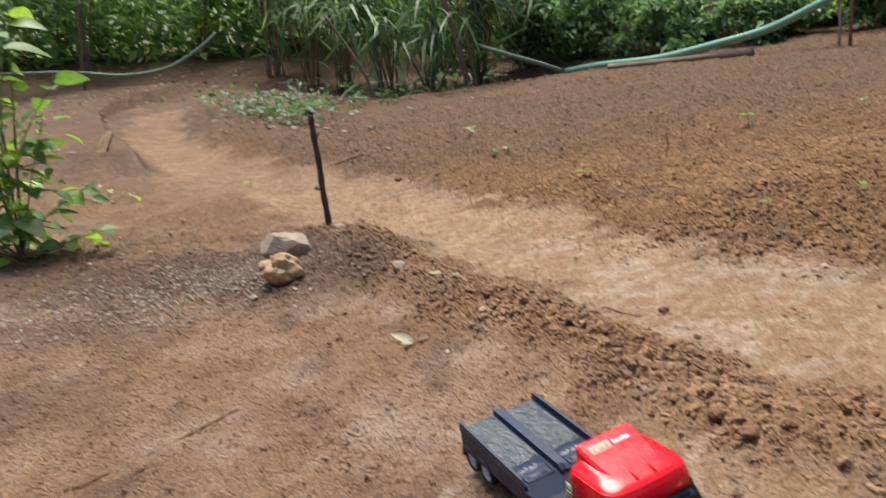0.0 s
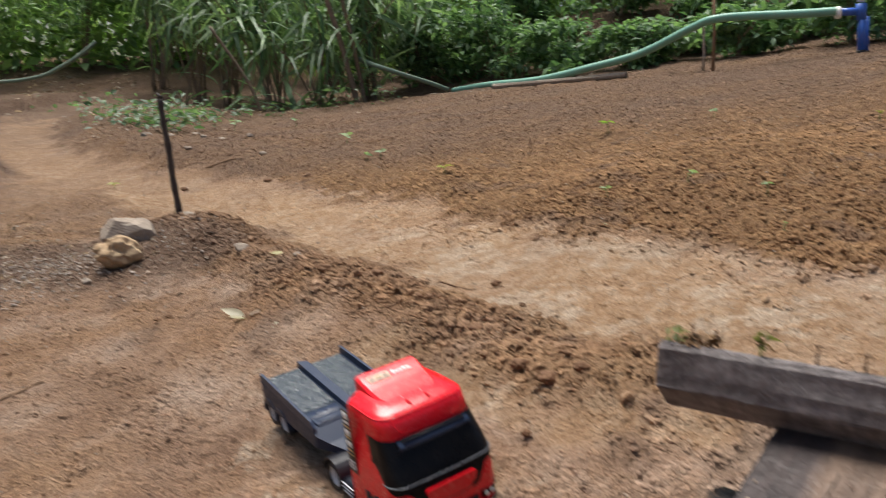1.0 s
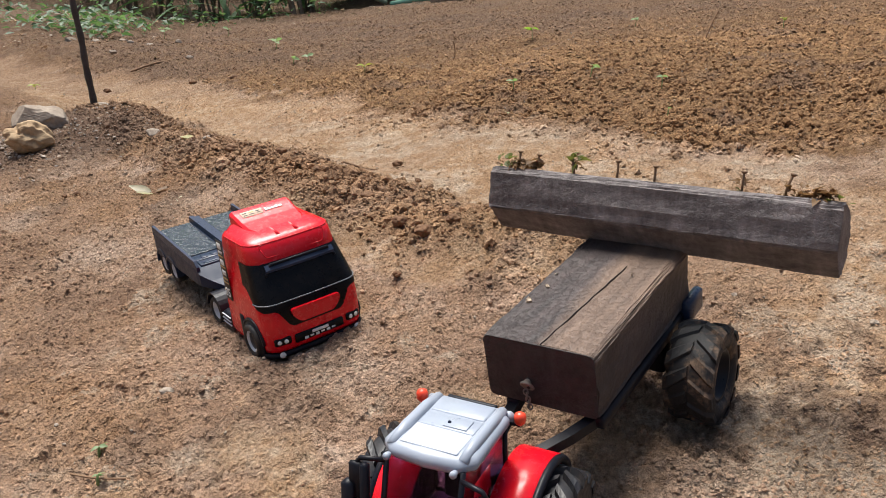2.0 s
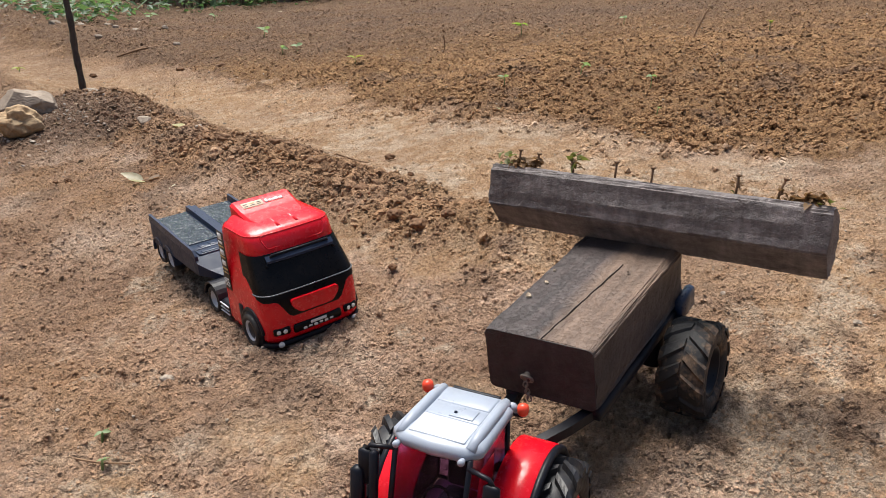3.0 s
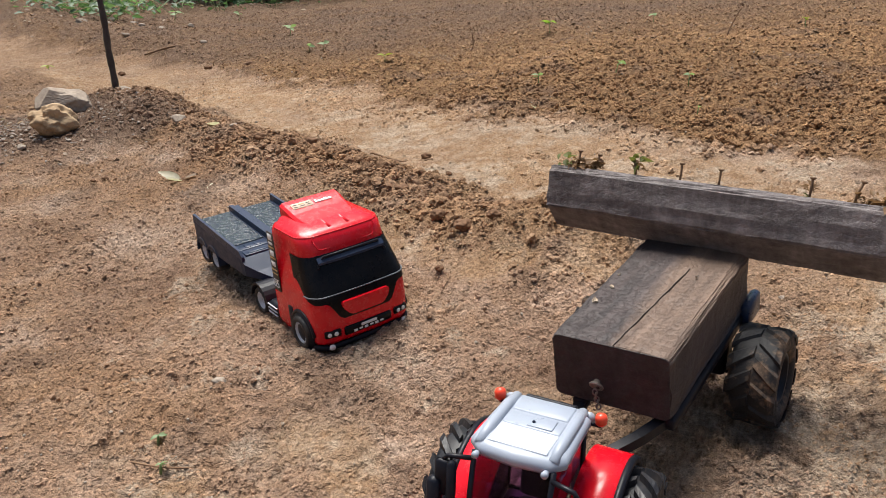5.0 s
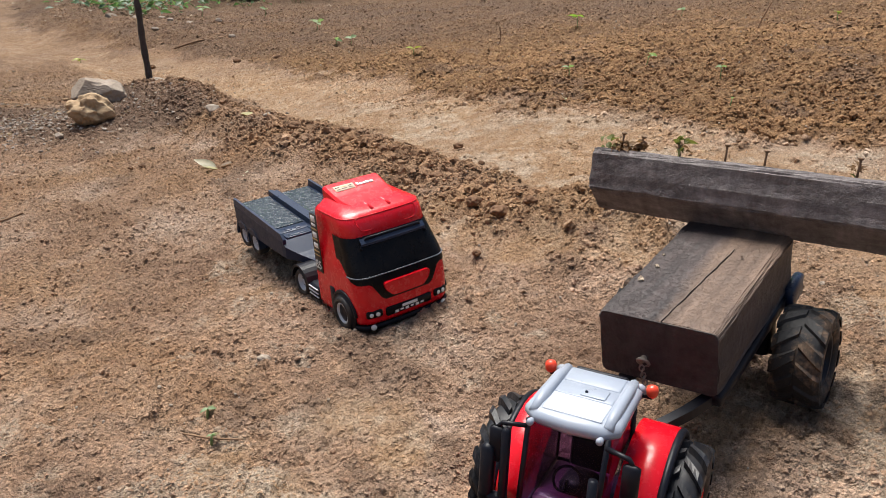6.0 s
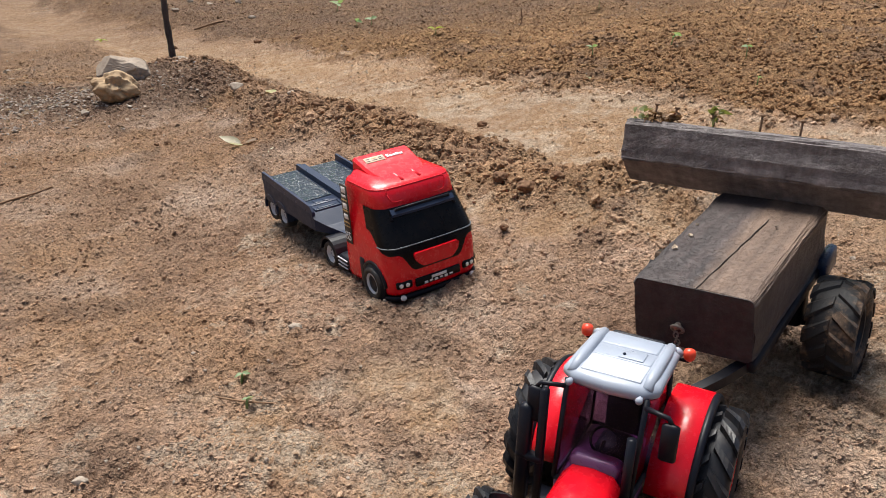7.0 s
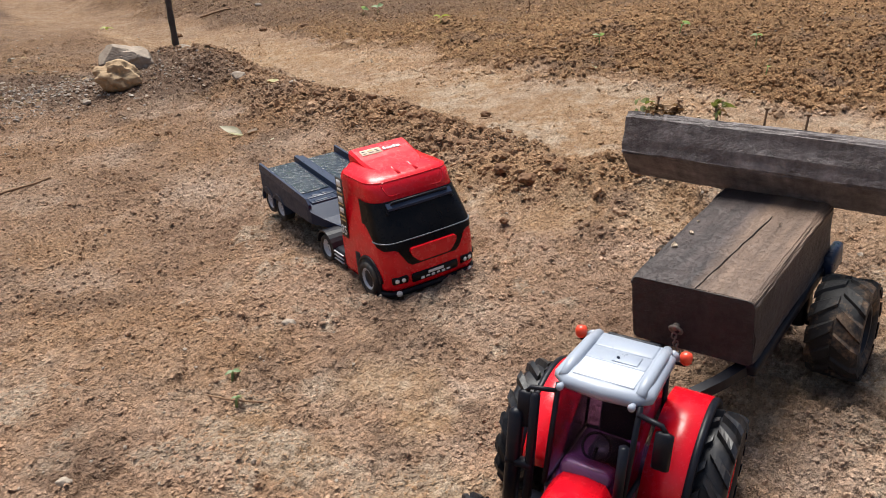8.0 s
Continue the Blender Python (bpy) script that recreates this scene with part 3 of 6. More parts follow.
def make_crumbs():
    """Loose soil: rounded clods packed on the tilled bank, a heap of mixed lumps along the ridge, small crumbs elsewhere."""
    rng = np.random.default_rng(5)
    # tilled bank and the darkened ground behind it
    x, y = spread_over(rng, 250000, -2.6, 5.2, 1.6, 8.4)
    more_x, more_y = spread_over(rng, 70000, .2, 2.9, 1.55, 3.5)
    x, y = np.append(x, more_x), np.append(y, more_y)
    r, turn = np.hypot(x - .32, y + .45), np.degrees(np.arctan2(x - .32, y + .45))
    trod, damp_shade, tilled, ridge = kinds_of_soil(x, y)
    (b, s) = side(x, y, BANK)
    edge = .5 * step(-.5, -.02, s * b) * step(.35, .7, rumple(x, y, .09, 34))
    thick = np.maximum(np.maximum(tilled, edge), .55 * damp_shade * (y > 3.4)) * (.55 + .6 * step(.25, .65, rumple(x, y, .16, 31)))
    keep = (np.abs(turn + 2) < 45) & (rng.uniform(size=len(x)) < thick * (.15 + .85 * step(7.4, 3.9, r)))
    x, y, r = x[keep], y[keep], r[keep]
    size = .0040 + .0042 * rng.uniform(size=len(x)) ** 1.6 + .007 * rng.uniform(size=len(x)) ** 26
    size = np.maximum(size * (.8 + .5 * rumple(x, y, .35, 33)), r * .0014)
    for name, pick, form in (("tilled_soil_clods", (r < 3.3) & (size > .0062), "dome"), ("tilled_soil_crumbs", (r >= 3.3) | (size <= .0062), "nub")):
        ob = lumps_of(name, x[pick], y[pick], size[pick], rng.uniform(-.6, .12, pick.sum()), rng, CRUMB, (.6, 1.0), form, smooth=form == "nub")
        tagged(ob, "loose reddish-brown clods lying thick on tilled earth", "soil", kind="stuff")
    # bigger clods at the far side of the track, coloured dark for tree shade
    x, y = spread_over(rng, 11000, -2.6, 1.8, 4.3, 8.2)
    keep = (side(x, y, TRACK)[0] > .42) & (rng.uniform(size=len(x)) < step(.25, .6, rumple(x, y, .3, 63)))
    x, y = x[keep], y[keep]
    tagged(lumps_of("far_shaded_clods", x, y, .0055 + .009 * rng.uniform(size=len(x)) ** 3, rng.uniform(-.3, .2, len(x)), rng, CRUMB, (.6, 1.0), "nub"), "clods of earth beyond the track, darkened for tree shade", "soil", kind="stuff")
    # the ridge, from fine crumbs to fist-like lumps, and the mound by the rocks
    x, y = spread_over(rng, 75000, -1.9, 1.25, .95, 3.5)
    more = np.sort(rng.uniform(1.0, 3.2, 26000))
    run = np.array(RIDGE[::-1])
    x, y = np.append(x, np.interp(more, run[:, 1], run[:, 0]) + rng.normal(0, .085, len(more))), np.append(y, more + rng.normal(0, .06, len(more)))
    trod, damp_shade, tilled, ridge = kinds_of_soil(x, y)
    e = side(x, y, RIDGE)[0]
    heap = np.maximum(ridge ** 1.3, np.maximum(.28 * step(.55, .12, e), .4 * step(.35, .0, x) * step(2.9, 2.2, y)) * step(.3, .7, rumple(x, y, .1, 34)))
    heap = np.maximum(heap, .75 * damp_shade * (y > 2.25)) * (.4 + .9 * step(.3, .65, rumple(x, y, .11, 44)))
    keep = rng.uniform(size=len(x)) < heap
    x, y, e = x[keep], y[keep], e[keep]
    big = rng.uniform(size=len(x))
    size = .0024 + .0032 * rng.uniform(size=len(x)) ** 1.5 + step(.22, .08, e) * (.005 * big ** 9 + .009 * big ** 60)
    for name, pick, form in (("ridge_crumbs", size <= .0040, "nub"), ("ridge_clods", (size > .0040) & (size <= .0085), "dome"), ("soil_clods", size > .0085, "ball")):
        ob = lumps_of(name, x[pick], y[pick], size[pick], rng.uniform(-.5, .2, pick.sum()), rng, CRUMB, (.6, 1.0), form, smooth=form == "nub")
        tagged(ob, "clotted brown lumps of earth heaped along a low ridge", "soil", kind="stuff")
    # crumbs on the bare ground
    x, y, r = strewn(rng, 150000, .8, 4.6)
    trod, damp_shade, tilled, ridge = kinds_of_soil(x, y)
    keep = rng.uniform(size=len(x)) < (.35 + .75 * rumple(x, y, .07, 32)) * (1 - .45 * trod) * (1 - .95 * tilled)
    x, y, r, trod = x[keep], y[keep], r[keep], trod[keep]
    size = np.maximum(.0013 + .0019 * rng.uniform(size=len(x)) ** 1.8 + .0026 * rng.uniform(size=len(x)) ** 20, r * .0012) * (1 - .3 * trod)
    more_x, more_y = (np.append(p, q) for p, q in zip(spread_over(rng, 15000, .66, 1.5, .45, 1.5), spread_over(rng, 22000, -1.3, .35, .9, 2.5)))
    x, y, r = np.append(x, more_x), np.append(y, more_y), np.append(r, np.hypot(more_x - .32, more_y + .45))
    size = np.append(size, .0013 + .0026 * rng.uniform(size=len(more_x)) ** 2 + .0007 * (more_x < .4))
    for name, pick, form in (("soil_crumbs", size > .0036, "dome"), ("fine_soil_crumbs", size <= .0036, "nub")):
        tagged(lumps_of(name, x[pick], y[pick], size[pick], rng.uniform(-.35, .2, pick.sum()), rng, CRUMB, (.5, .9), form, smooth=form == "nub", moist=.04), "fine loose crumbs of soil on bare earth", "soil", kind="stuff")


make_crumbs()


# ---- leaf helpers ----
def leaf_form(rows, width, fold=.25, droop=.25, shape="oval"):
    """A leaf of length 1 along +x with a folded midrib."""
    verts, faces = [], []
    for i in range(rows + 1):
        t = i / rows
        w = width * (math.sin(math.pi * (.04 + .93 * t ** .8)) if shape == "oval" else (1 - t) ** .7 * min(1, .35 + 4 * t))
        z = -droop * t * t
        verts += [(t, -w, z + fold * w), (t, 0, z), (t, w, z + fold * w)]
    for i in range(rows):
        a = 3 * i
        faces += [(a, a + 1, a + 4, a + 3), (a + 1, a + 2, a + 5, a + 4)]
    return np.array(verts), np.array(faces)


OVAL = leaf_form(2, .26, .3, .3)
OVAL_FINE = leaf_form(7, .27, .32, .28)
NARROW = leaf_form(2, .13, .3, .35)
STRAP = leaf_form(6, .085, .3, 1.2, "strap")
SCRAP = leaf_form(3, .32, .5, .5)
BLADE = leaf_form(4, .02, .4, .45, "strap")


def aimed(rng, n, tilt_low, tilt_high, heading=None):
    """Rotations that point +x outwards at a random bearing, lifted by an angle in degrees."""
    a = rng.uniform(0, 2 * np.pi, n) if heading is None else heading + rng.normal(0, .5, n)
    b, c = np.radians(rng.uniform(tilt_low, tilt_high, n)), rng.normal(0, .5, n)
    z, one = np.zeros(n), np.ones(n)
    rz = np.stack([np.cos(a), -np.sin(a), z, np.sin(a), np.cos(a), z, z, z, one], 1).reshape(n, 3, 3)
    ry = np.stack([np.cos(b), z, -np.sin(b), z, one, z, np.sin(b), z, np.cos(b)], 1).reshape(n, 3, 3)
    rx = np.stack([one, z, z, z, np.cos(c), -np.sin(c), z, np.sin(c), np.cos(c)], 1).reshape(n, 3, 3)
    return rz @ ry @ rx


def leaves(name, form, at, turns, sizes, material):
    v, f = form
    n = len(at)
    verts = np.einsum("nij,kj->nki", turns, v) * np.asarray(sizes)[:, None, None] + np.asarray(at)[:, None]
    faces = f[None] + len(v) * np.arange(n)[:, None, None]
    return big_mesh(name, verts.reshape(-1, 3), faces.reshape(-1, 4), material, True, 4)




# ---- toy materials ----
RED = plastic("red_plastic", (0.68, 0.004, 0.014), 0.22, 0.45, 0.010)
BLACK = plastic("black_plastic", (0.006, 0.007, 0.012), 0.36, 0.2, 0.012)
GLOSS_BLACK = plastic("gloss_black", (0.003, 0.003, 0.004), 0.28, 0.16, 0.01)
SLATE = plastic("slate_plastic", (0.018, 0.029, 0.058), 0.30, 0.32, 0.006)
SLATE_GRIP = plastic("grip_plastic", (0.009, 0.019, 0.029), 0.22, 0.45, 0.01, 1.0)
DECK = plastic("deck_plastic", (0.016, 0.026, 0.052), 0.36, 0.18, 0.006)
GREY = plastic("grey_plastic", (0.46, 0.48, 0.52), 0.28, 0.5, 0.06)
SILVER = plastic("silver_plastic", (0.30, 0.335, 0.40), 0.32, 0.35, 0.03)
WHITE = plastic("white_print", (0.75, 0.74, 0.72), 0.5, 0.4, 0.06)
CREAM = plastic("cream_sticker", (0.58, 0.44, 0.34), 0.6, 0.15, 0.06)
YELLOW = plastic("yellow_print", (0.50, 0.33, 0.14), 0.5, 0.4, 0.06)
DARK_PRINT = plastic("dark_print", (0.03, 0.022, 0.018), 0.5, 0.4, 0.05)
# silver plastic made paler: the reflection is put into its colour
PANEL_SHEEN = plastic("panel_sheen", (0.58, 0.62, 0.68), 0.28, 0.45, 0.02)
TRIM = plastic("grey_trim", (0.105, 0.115, 0.135), 0.3, 0.5, 0.01)
LAMP = plastic("lamp_plastic", (0.80, 0.79, 0.74), 0.3, 0.5, 0.05)
ORANGE = plastic("orange_plastic", (0.75, 0.055, 0.02), 0.35, 0.5, 0.05)
PURPLE = plastic("purple_plastic", (0.10, 0.03, 0.09), 0.3, 0.5, 0.04)


def rubber_material():
    m, nodes, links, b = mat("muddy_rubber", 0.6, 0, 0.28)
    mud = ramp(nodes, links, noise_tex(nodes, links, 22, 7, 0.75), [(0.49, (0, 0, 0)), (0.62, (0.85, 0.85, 0.85))])
    tone = ramp(nodes, links, noise_tex(nodes, links, 90, 4), [(0.3, (0.075, 0.046, 0.030)), (0.7, (0.24, 0.150, 0.092))])
    links.new(mix(nodes, links, mud, (0.019, 0.018, 0.019), tone), b.inputs["Base Color"])
    relief(nodes, links, b, noise_tex(nodes, links, 160, 5, 0.7), 0.7, 0.0015)
    return m


def glass_material():
    m, nodes, links, b = mat("tinted_cab_glass", 0.06, 0, 0.5)
    b.inputs["Base Color"].default_value = (0.42, 0.30, 0.50, 1)
    b.inputs["Transmission Weight"].default_value = 1.0
    b.inputs["IOR"].default_value = 1.2
    return m


MUDDY = rubber_material()
RUBBER = plastic("black_rubber", (0.014, 0.014, 0.016), 0.55, 0.3, 0.08)
TRACTOR_RUBBER = plastic("tractor_rubber", (0.010, 0.011, 0.015), 0.42, 0.3, 0.03)
GLASS = glass_material()
STEEL = plastic("rusty_steel", (0.17, 0.15, 0.13), 0.5, 0.6, 0.3)


def place(x, y, z, rx, ry, rz):
    return pose(x, y, z, rx, ry, rz)


# ---- wheels ----
def wheel(parent, at, radius, width, rim_material, tyre_material, name="wheel", hub=0.62, lugs=0, lug_height=0.004, spokes=11, wide=.085):
    """A wheel about the local x axis, outer face towards +x: tyre, rim and, where it has them, lugs."""
    axle = new(name)
    axle.parent, axle.matrix_local, axle.empty_display_size = parent, at, 0.02
    w, r, h = width / 2, radius - (lug_height if lugs else 0), radius * hub
    tyre = turned([(-w * .8, h), (-w, h + (r - h) * .35), (-w * .96, r * .92), (-w * .72, r), (w * .72, r), (w * .96, r * .92), (w, h + (r - h) * .35), (w * .86, h * 1.02), (w * .6, h * .97), (-w * .6, h * .97)], 32)
    tyre = (tyre[0], tyre[1][:-2])
    part("tyre", mesh("tyre", *tyre, tyre_material), axle)
    for k in range(lugs):
        for s in (-1, 1):
            a = 2 * math.pi * (k + (.5 if s > 0 else 0)) / lugs
            rows = []
            for u in range(5):
                f = u / 4
                x, b = s * w * (0.04 + .98 * f), a + s * 0 + .34 * f
                low, top = (r * (1 if f < .8 else .93)) - .001, (r * (1 if f < .8 else .95)) + lug_height
                d = wide * (1 + .35 * f)
                rows.append([(x, q * math.cos(c), q * math.sin(c)) for q, c in ((low, b - d), (top, b - d * .62), (top, b + d * .62), (low, b + d))])
            v, fc = loft(rows)
            part("lug", mesh("lug", v, fc, tyre_material, False), axle)
    rim = turned([(w * .2, h), (w * .78, h), (w * .84, h * .95), (w * .8, h * .86), (w * .35, h * .78), (w * .28, h * .4), (w * .5, h * .34), (w * .52, h * .18), (w * .4, 0.0004)], 28)
    part("rim", mesh("rim", *rim, rim_material), axle)
    for k in range(spokes):
        a = 2 * math.pi * k / spokes
        slot = block(w * .28, w * .40, h * .43, h * .73, -h * .075, h * .075, h * .03)
        part("rim_slot", mesh("rim_slot", *moved(slot, pose(0, 0, 0, math.degrees(a), 0, 0)), BLACK), axle)
    return axle


def slab(name, outline, normal_shift, material, parent, label="", at=None):
    """A thin plate from an outline (list of points) thickened along normal_shift."""
    n = len(outline)
    verts = [tuple(p) for p in outline] + [tuple(Vector(p) + Vector(normal_shift)) for p in outline]
    faces = [tuple(range(n - 1, -1, -1)), tuple(range(n, 2 * n))] + [(i, (i + 1) % n, n + (i + 1) % n, n + i) for i in range(n)]
    return part(name, mesh(name, verts, faces, material, False), parent, label, at)


def rounded(outline, r, n=4):
    """A flat outline with its corners rounded off."""
    out = []
    for k, p in enumerate(outline):
        p, a, b = Vector(p), Vector(outline[k - 1]), Vector(outline[(k + 1) % len(outline)])
        a, b = p + (a - p).normalized() * r, p + (b - p).normalized() * r
        out += [tuple(a * (1 - t) ** 2 + p * 2 * t * (1 - t) + b * t * t) for t in (i / n for i in range(n + 1))]
    return out


# ---- red toy lorry ----
CAB = [(.012, .0775, -.043), (.020, .0800, -.0475), (.045, .0802, -.049), (.065, .0800, -.0485), (.085, .0795, -.0450), (.100, .0775, -.0385), (.120, .0740, -.0275), (.141, .0710, -.0150), (.144, .0712, -.0150), (.158, .0705, -.0105), (.164, .0696, -.0080), (.1685, .0672, -.0035), (.1715, .0635, .0020), (.1728, .0590, .0070)]


def cab_row(z):
    for (a, b) in zip(CAB, CAB[1:]):
        if a[0] <= z <= b[0]:
            t = (z - a[0]) / (b[0] - a[0])
            return a[1] + t * (b[1] - a[1]), a[2] + t * (b[2] - a[2])
    return CAB[-1][1:] if z > CAB[-1][0] else CAB[0][1:]


def cab_line(z, back, out=0.0, n_side=10, n_arc=7, n_front=18):
    """Points round the cab's front half at height z, from one side's y=back to the other's."""
    hw, yf = cab_row(z)
    hw, yf, rc = hw + out, yf - out, .024
    half = []
    for k in range(n_front // 2 + 1):
        x = (hw - rc) * k / (n_front // 2)
        half.append((x, yf - .004 * (1 - (x / hw) ** 2), z))
    y0 = half[-1][1]
    for k in range(1, n_arc + 1):
        a = math.pi / 2 * k / n_arc
        half.append((hw - rc + rc * math.sin(a), y0 + rc - rc * math.cos(a), z))
    y1 = half[-1][1]
    for k in range(1, n_side + 1):
        half.append((hw, y1 + (back - y1) * k / n_side, z))
    return [(-x, y, q) for x, y, q in half[:0:-1]] + half


def cab_skin(z_low, z_high, back, out, rows, thick):
    """A sheet on the cab's face between two heights given over the line's points."""
    count = len(cab_line(.1, .02))
    grid = []
    for j in range(rows + 1):
        row = []
        for i in range(count):
            x = cab_line(.1, .02)[i]
            lo, hi = z_low(x[0], x[1]), z_high(x[0], x[1])
            z = lo + (hi - lo) * j / rows
            row.append(cab_line(z, back(z), out)[i])
        grid.append(row)
    inner = [[(p[0] * .97, p[1] + thick, p[2]) for p in row] for row in grid]
    v, f = joined(loft(grid, False, False), loft(inner[::-1], False, False))
    return v, f


def toy_lorry():
    at = place(.3504, 1.0595, -.0334, .09, -8.9, 29.8)
    lorry = base("toy_lorry", at, "red plastic toy lorry with black windscreen on bare earth", "toy truck")
    rings = []
    for z in [r[0] for r in CAB]:
        line = cab_line(z, .080)
        hw = abs(line[-1][0])
        rings.append(line + [(hw - .006, .0835, z), (0, .084, z), (-hw + .006, .0835, z)])
    top = rings[-1]
    for s, dz, tilt in ((.93, .0004, .07), (.8, .0010, .09), (.5, .0018, .09)):
        rings.append([(x * s, .045 + (y - .045) * s, z + dz + tilt * max(0, .045 + (y - .045) * s)) for x, y, z in top])
    cab = part("cab", mesh("cab", *loft(rings), RED), lorry)
    # raised roof fairing with the two pressed lines, and the dent above the windscreen
    fair = []
    for y, hw, z0, z1 in ((.020, .040, .168, .1755), (.035, .046, .168, .179), (.055, .0475, .166, .184), (.080, .049, .160, .1925), (.088, .049, .160, .1945), (.092, .047, .160, .1935)):
        fair.append([(-hw, y, z0), (-hw, y, z1 - .003), (-hw + .004, y, z1), (hw - .004, y, z1), (hw, y, z1 - .003), (hw, y, z0)])
    part("roof_fairing", mesh("roof_fairing", *loft(fair), RED, False), cab)
    for x in (-.015, .015):
        part("roof_rib", mesh("roof_rib", *tube([(x, .000, .1712), (x, .03, .1748), (x, .060, .1776)], .0030, 8), RED), cab)
    recess = rounded([(-.053, .1660), (.053, .1660), (.046, .1475), (-.046, .1475)], .006)
    recess = [(x, cab_row(z)[1] - .0038 * (1 - (x / cab_row(z)[0]) ** 2) - .0001, z) for x, z in recess]
    part("forehead_moulding", mesh("forehead_moulding", *tube(recess + recess[:1], .0009, 6), RED), cab)
    edge = cab_line(.1668, .074)
    part("roof_edge", mesh("roof_edge", *tube(edge, .0014, 6), RED), cab)
    # roof sticker: cream plate, bars for the small print
    tilt = pose(0, .071, .1898, 21, 0, 0)
    part("roof_sticker", mesh("roof_sticker", *moved(block(-.037, -.003, -.0065, .0065, -.0004, .0007, .0002), tilt), CREAM), cab, "cream printed sticker")
    for x0, x1, y0, y1, m in ((-.0340, -.0285, -.0035, -.0020, DARK_PRINT), (-.0345, -.0280, .0015, .0030, DARK_PRINT), (-.0250, -.0165, -.0030, -.0015, DARK_PRINT), (-.0250, -.0165, .0010, .0035, YELLOW), (-.0130, -.0070, -.0030, -.0015, DARK_PRINT),
                              (-.0130, -.0070, .0010, .0025, DARK_PRINT), (.001, .0050, -.0035, .0035, WHITE), (.0062, .0108, -.0035, .0010, WHITE), (.0120, .0166, -.0035, .0010, WHITE), (.0178, .0224, -.0035, .0025, WHITE), (.0236, .0300, -.0035, .0010, WHITE)):
        part("print", mesh("print", *moved(block(x0, x1, y0, y1, -.0004, .0011, .0001), tilt), m), cab)
    # one black band: windscreen, side windows and the shield below
    low = lambda x, y: (.079 - .028 * float(step(.058, .036, np.float64(abs(x))))) if y < -.030 else .081 + .027 * float(step(-.03, .012, np.float64(y)))
    screen = cab_skin(low, lambda x, y: .141, lambda z: .012 + .40 * (z - .105), .0012, 8, .001)
    windscreen = part("windscreen", mesh("windscreen", *screen, GLOSS_BLACK), lorry, "glossy black windscreen and side windows")
    sill = [(p[0] * 1.008, p[1] - .0012, p[2]) for p in (cab_line(.089, .0, .001)[i] for i in range(8, 45))]
    part("screen_sill", mesh("screen_sill", *tube(sill, .0010, 6), TRIM), windscreen)
    visor = [(-.052, -.020, .1315), (-.046, -.0265, .1405), (.046, -.0265, .1405), (.052, -.020, .1315)]
    part("sun_visor", mesh("sun_visor", *tube([(-.056, -.029, .126)] + visor + [(.056, -.029, .126)], .0022, 6), BLACK), windscreen)
    lip = [[(x, -.0225 - .0060 * q - .003 * (1 - (x / .06) ** 2), .1385 - .0065 * q + d) for q, d in ((0, .002), (1, .002), (1, -.0015), (0, -.0015))] for x in (-.055, -.049, -.02, .02, .049, .055)]
    part("sun_visor", mesh("sun_visor", *loft(lip), SLATE, False), windscreen, "dark slate sun visor")
    for s in (-1, 1):
        part("screen_pillar", mesh("screen_pillar", *tube([(s * .0655, -.0335, .092), (s * .0600, -.0085, .139)], .0008, 6), TRIM), windscreen)
    plate = rounded([(-.040, .0775), (.040, .0775), (.0385, .0665), (.027, .0545), (-.027, .0545), (-.0385, .0665)], .0055)
    slab("front_panel", [(x, -.0562 - .0008 * (1 - abs(x) / .04), z) for x, z in plate], (0, .006, 0), RED, windscreen, "red panel below the windscreen")
    # grille, lights, bumper
    part("grille", mesh("grille", *block(-.040, .040, -.0545, -.049, .0225, .0365, .003), GLOSS_BLACK), cab, "black grille with a light print")
    part("print", mesh("print", *block(-.013, .014, -.0552, -.054, .0300, .0345, .0008), WHITE), cab)
    for k in range(6):
        part("print", mesh("print", *block(-.026 + .009 * k, -.020 + .009 * k, -.0552, -.054, .0245 + .0012 * (k % 2), .0285, .0006), WHITE), cab)
    for s in (-1, 1):
        shell = part("headlight", mesh("headlight", *moved(block(-.0125, .0125, -.003, .003, -.006, .006, .002), pose(s * .058, -.0490, .0315, 0, 0, s * 12)), GLOSS_BLACK), lorry, "black headlight with two white lamps")
        for d in (-.0055, .0045):
            part("lamp", mesh("lamp", *moved(turned([(-.0015, .0030), (0, .0034), (.0008, .0026), (.001, .0004)], 12, "Z"), pose(s * .058, -.0490, .0315, 0, 0, s * 12) @ pose(d, -.0036, 0, 90, 0, 0)), LAMP), shell)
        part("step_mark", mesh("step_mark", *tube([(s * .068, -.0455, .054), (s * .077, -.036, .0545)], .0012, 6), RED), cab)
        part("wheel_skirt", mesh("wheel_skirt", *block(s * .0795 - .002, s * .0795 + .002, .0265, .0400, .008, .056, .002), BLACK), cab)
        hood = [(s * .0802, -.0335 * math.cos(a), .024 + .0335 * math.sin(a)) for a in np.linspace(.1, 2.6, 15)]
        part("arch_lip", mesh("arch_lip", *tube(hood, .0028, 6), BLACK), cab)
        part("wheel_arch", mesh("wheel_arch", *moved(turned([(s * .0790, .0318), (s * .0824, .0312), (s * .0826, .0040)], 32), pose(0, 0, .024)), BLACK), cab)
    line = [p for p in cab_line(.010, -.010, .003, 5)]
    bumper = [[(x * .99, y + .001, .0055), (x * 1.015, y - .002, .0068), (x * 1.015, y - .002, .0125), (x * .99, y + .003, .0145)] for x, y, z in line]
    lower = part("bumper", mesh("bumper", *joined(loft(bumper, True, True), block(-.068, .068, -.042, -.01, .006, .014, .002)), BLACK), lorry)
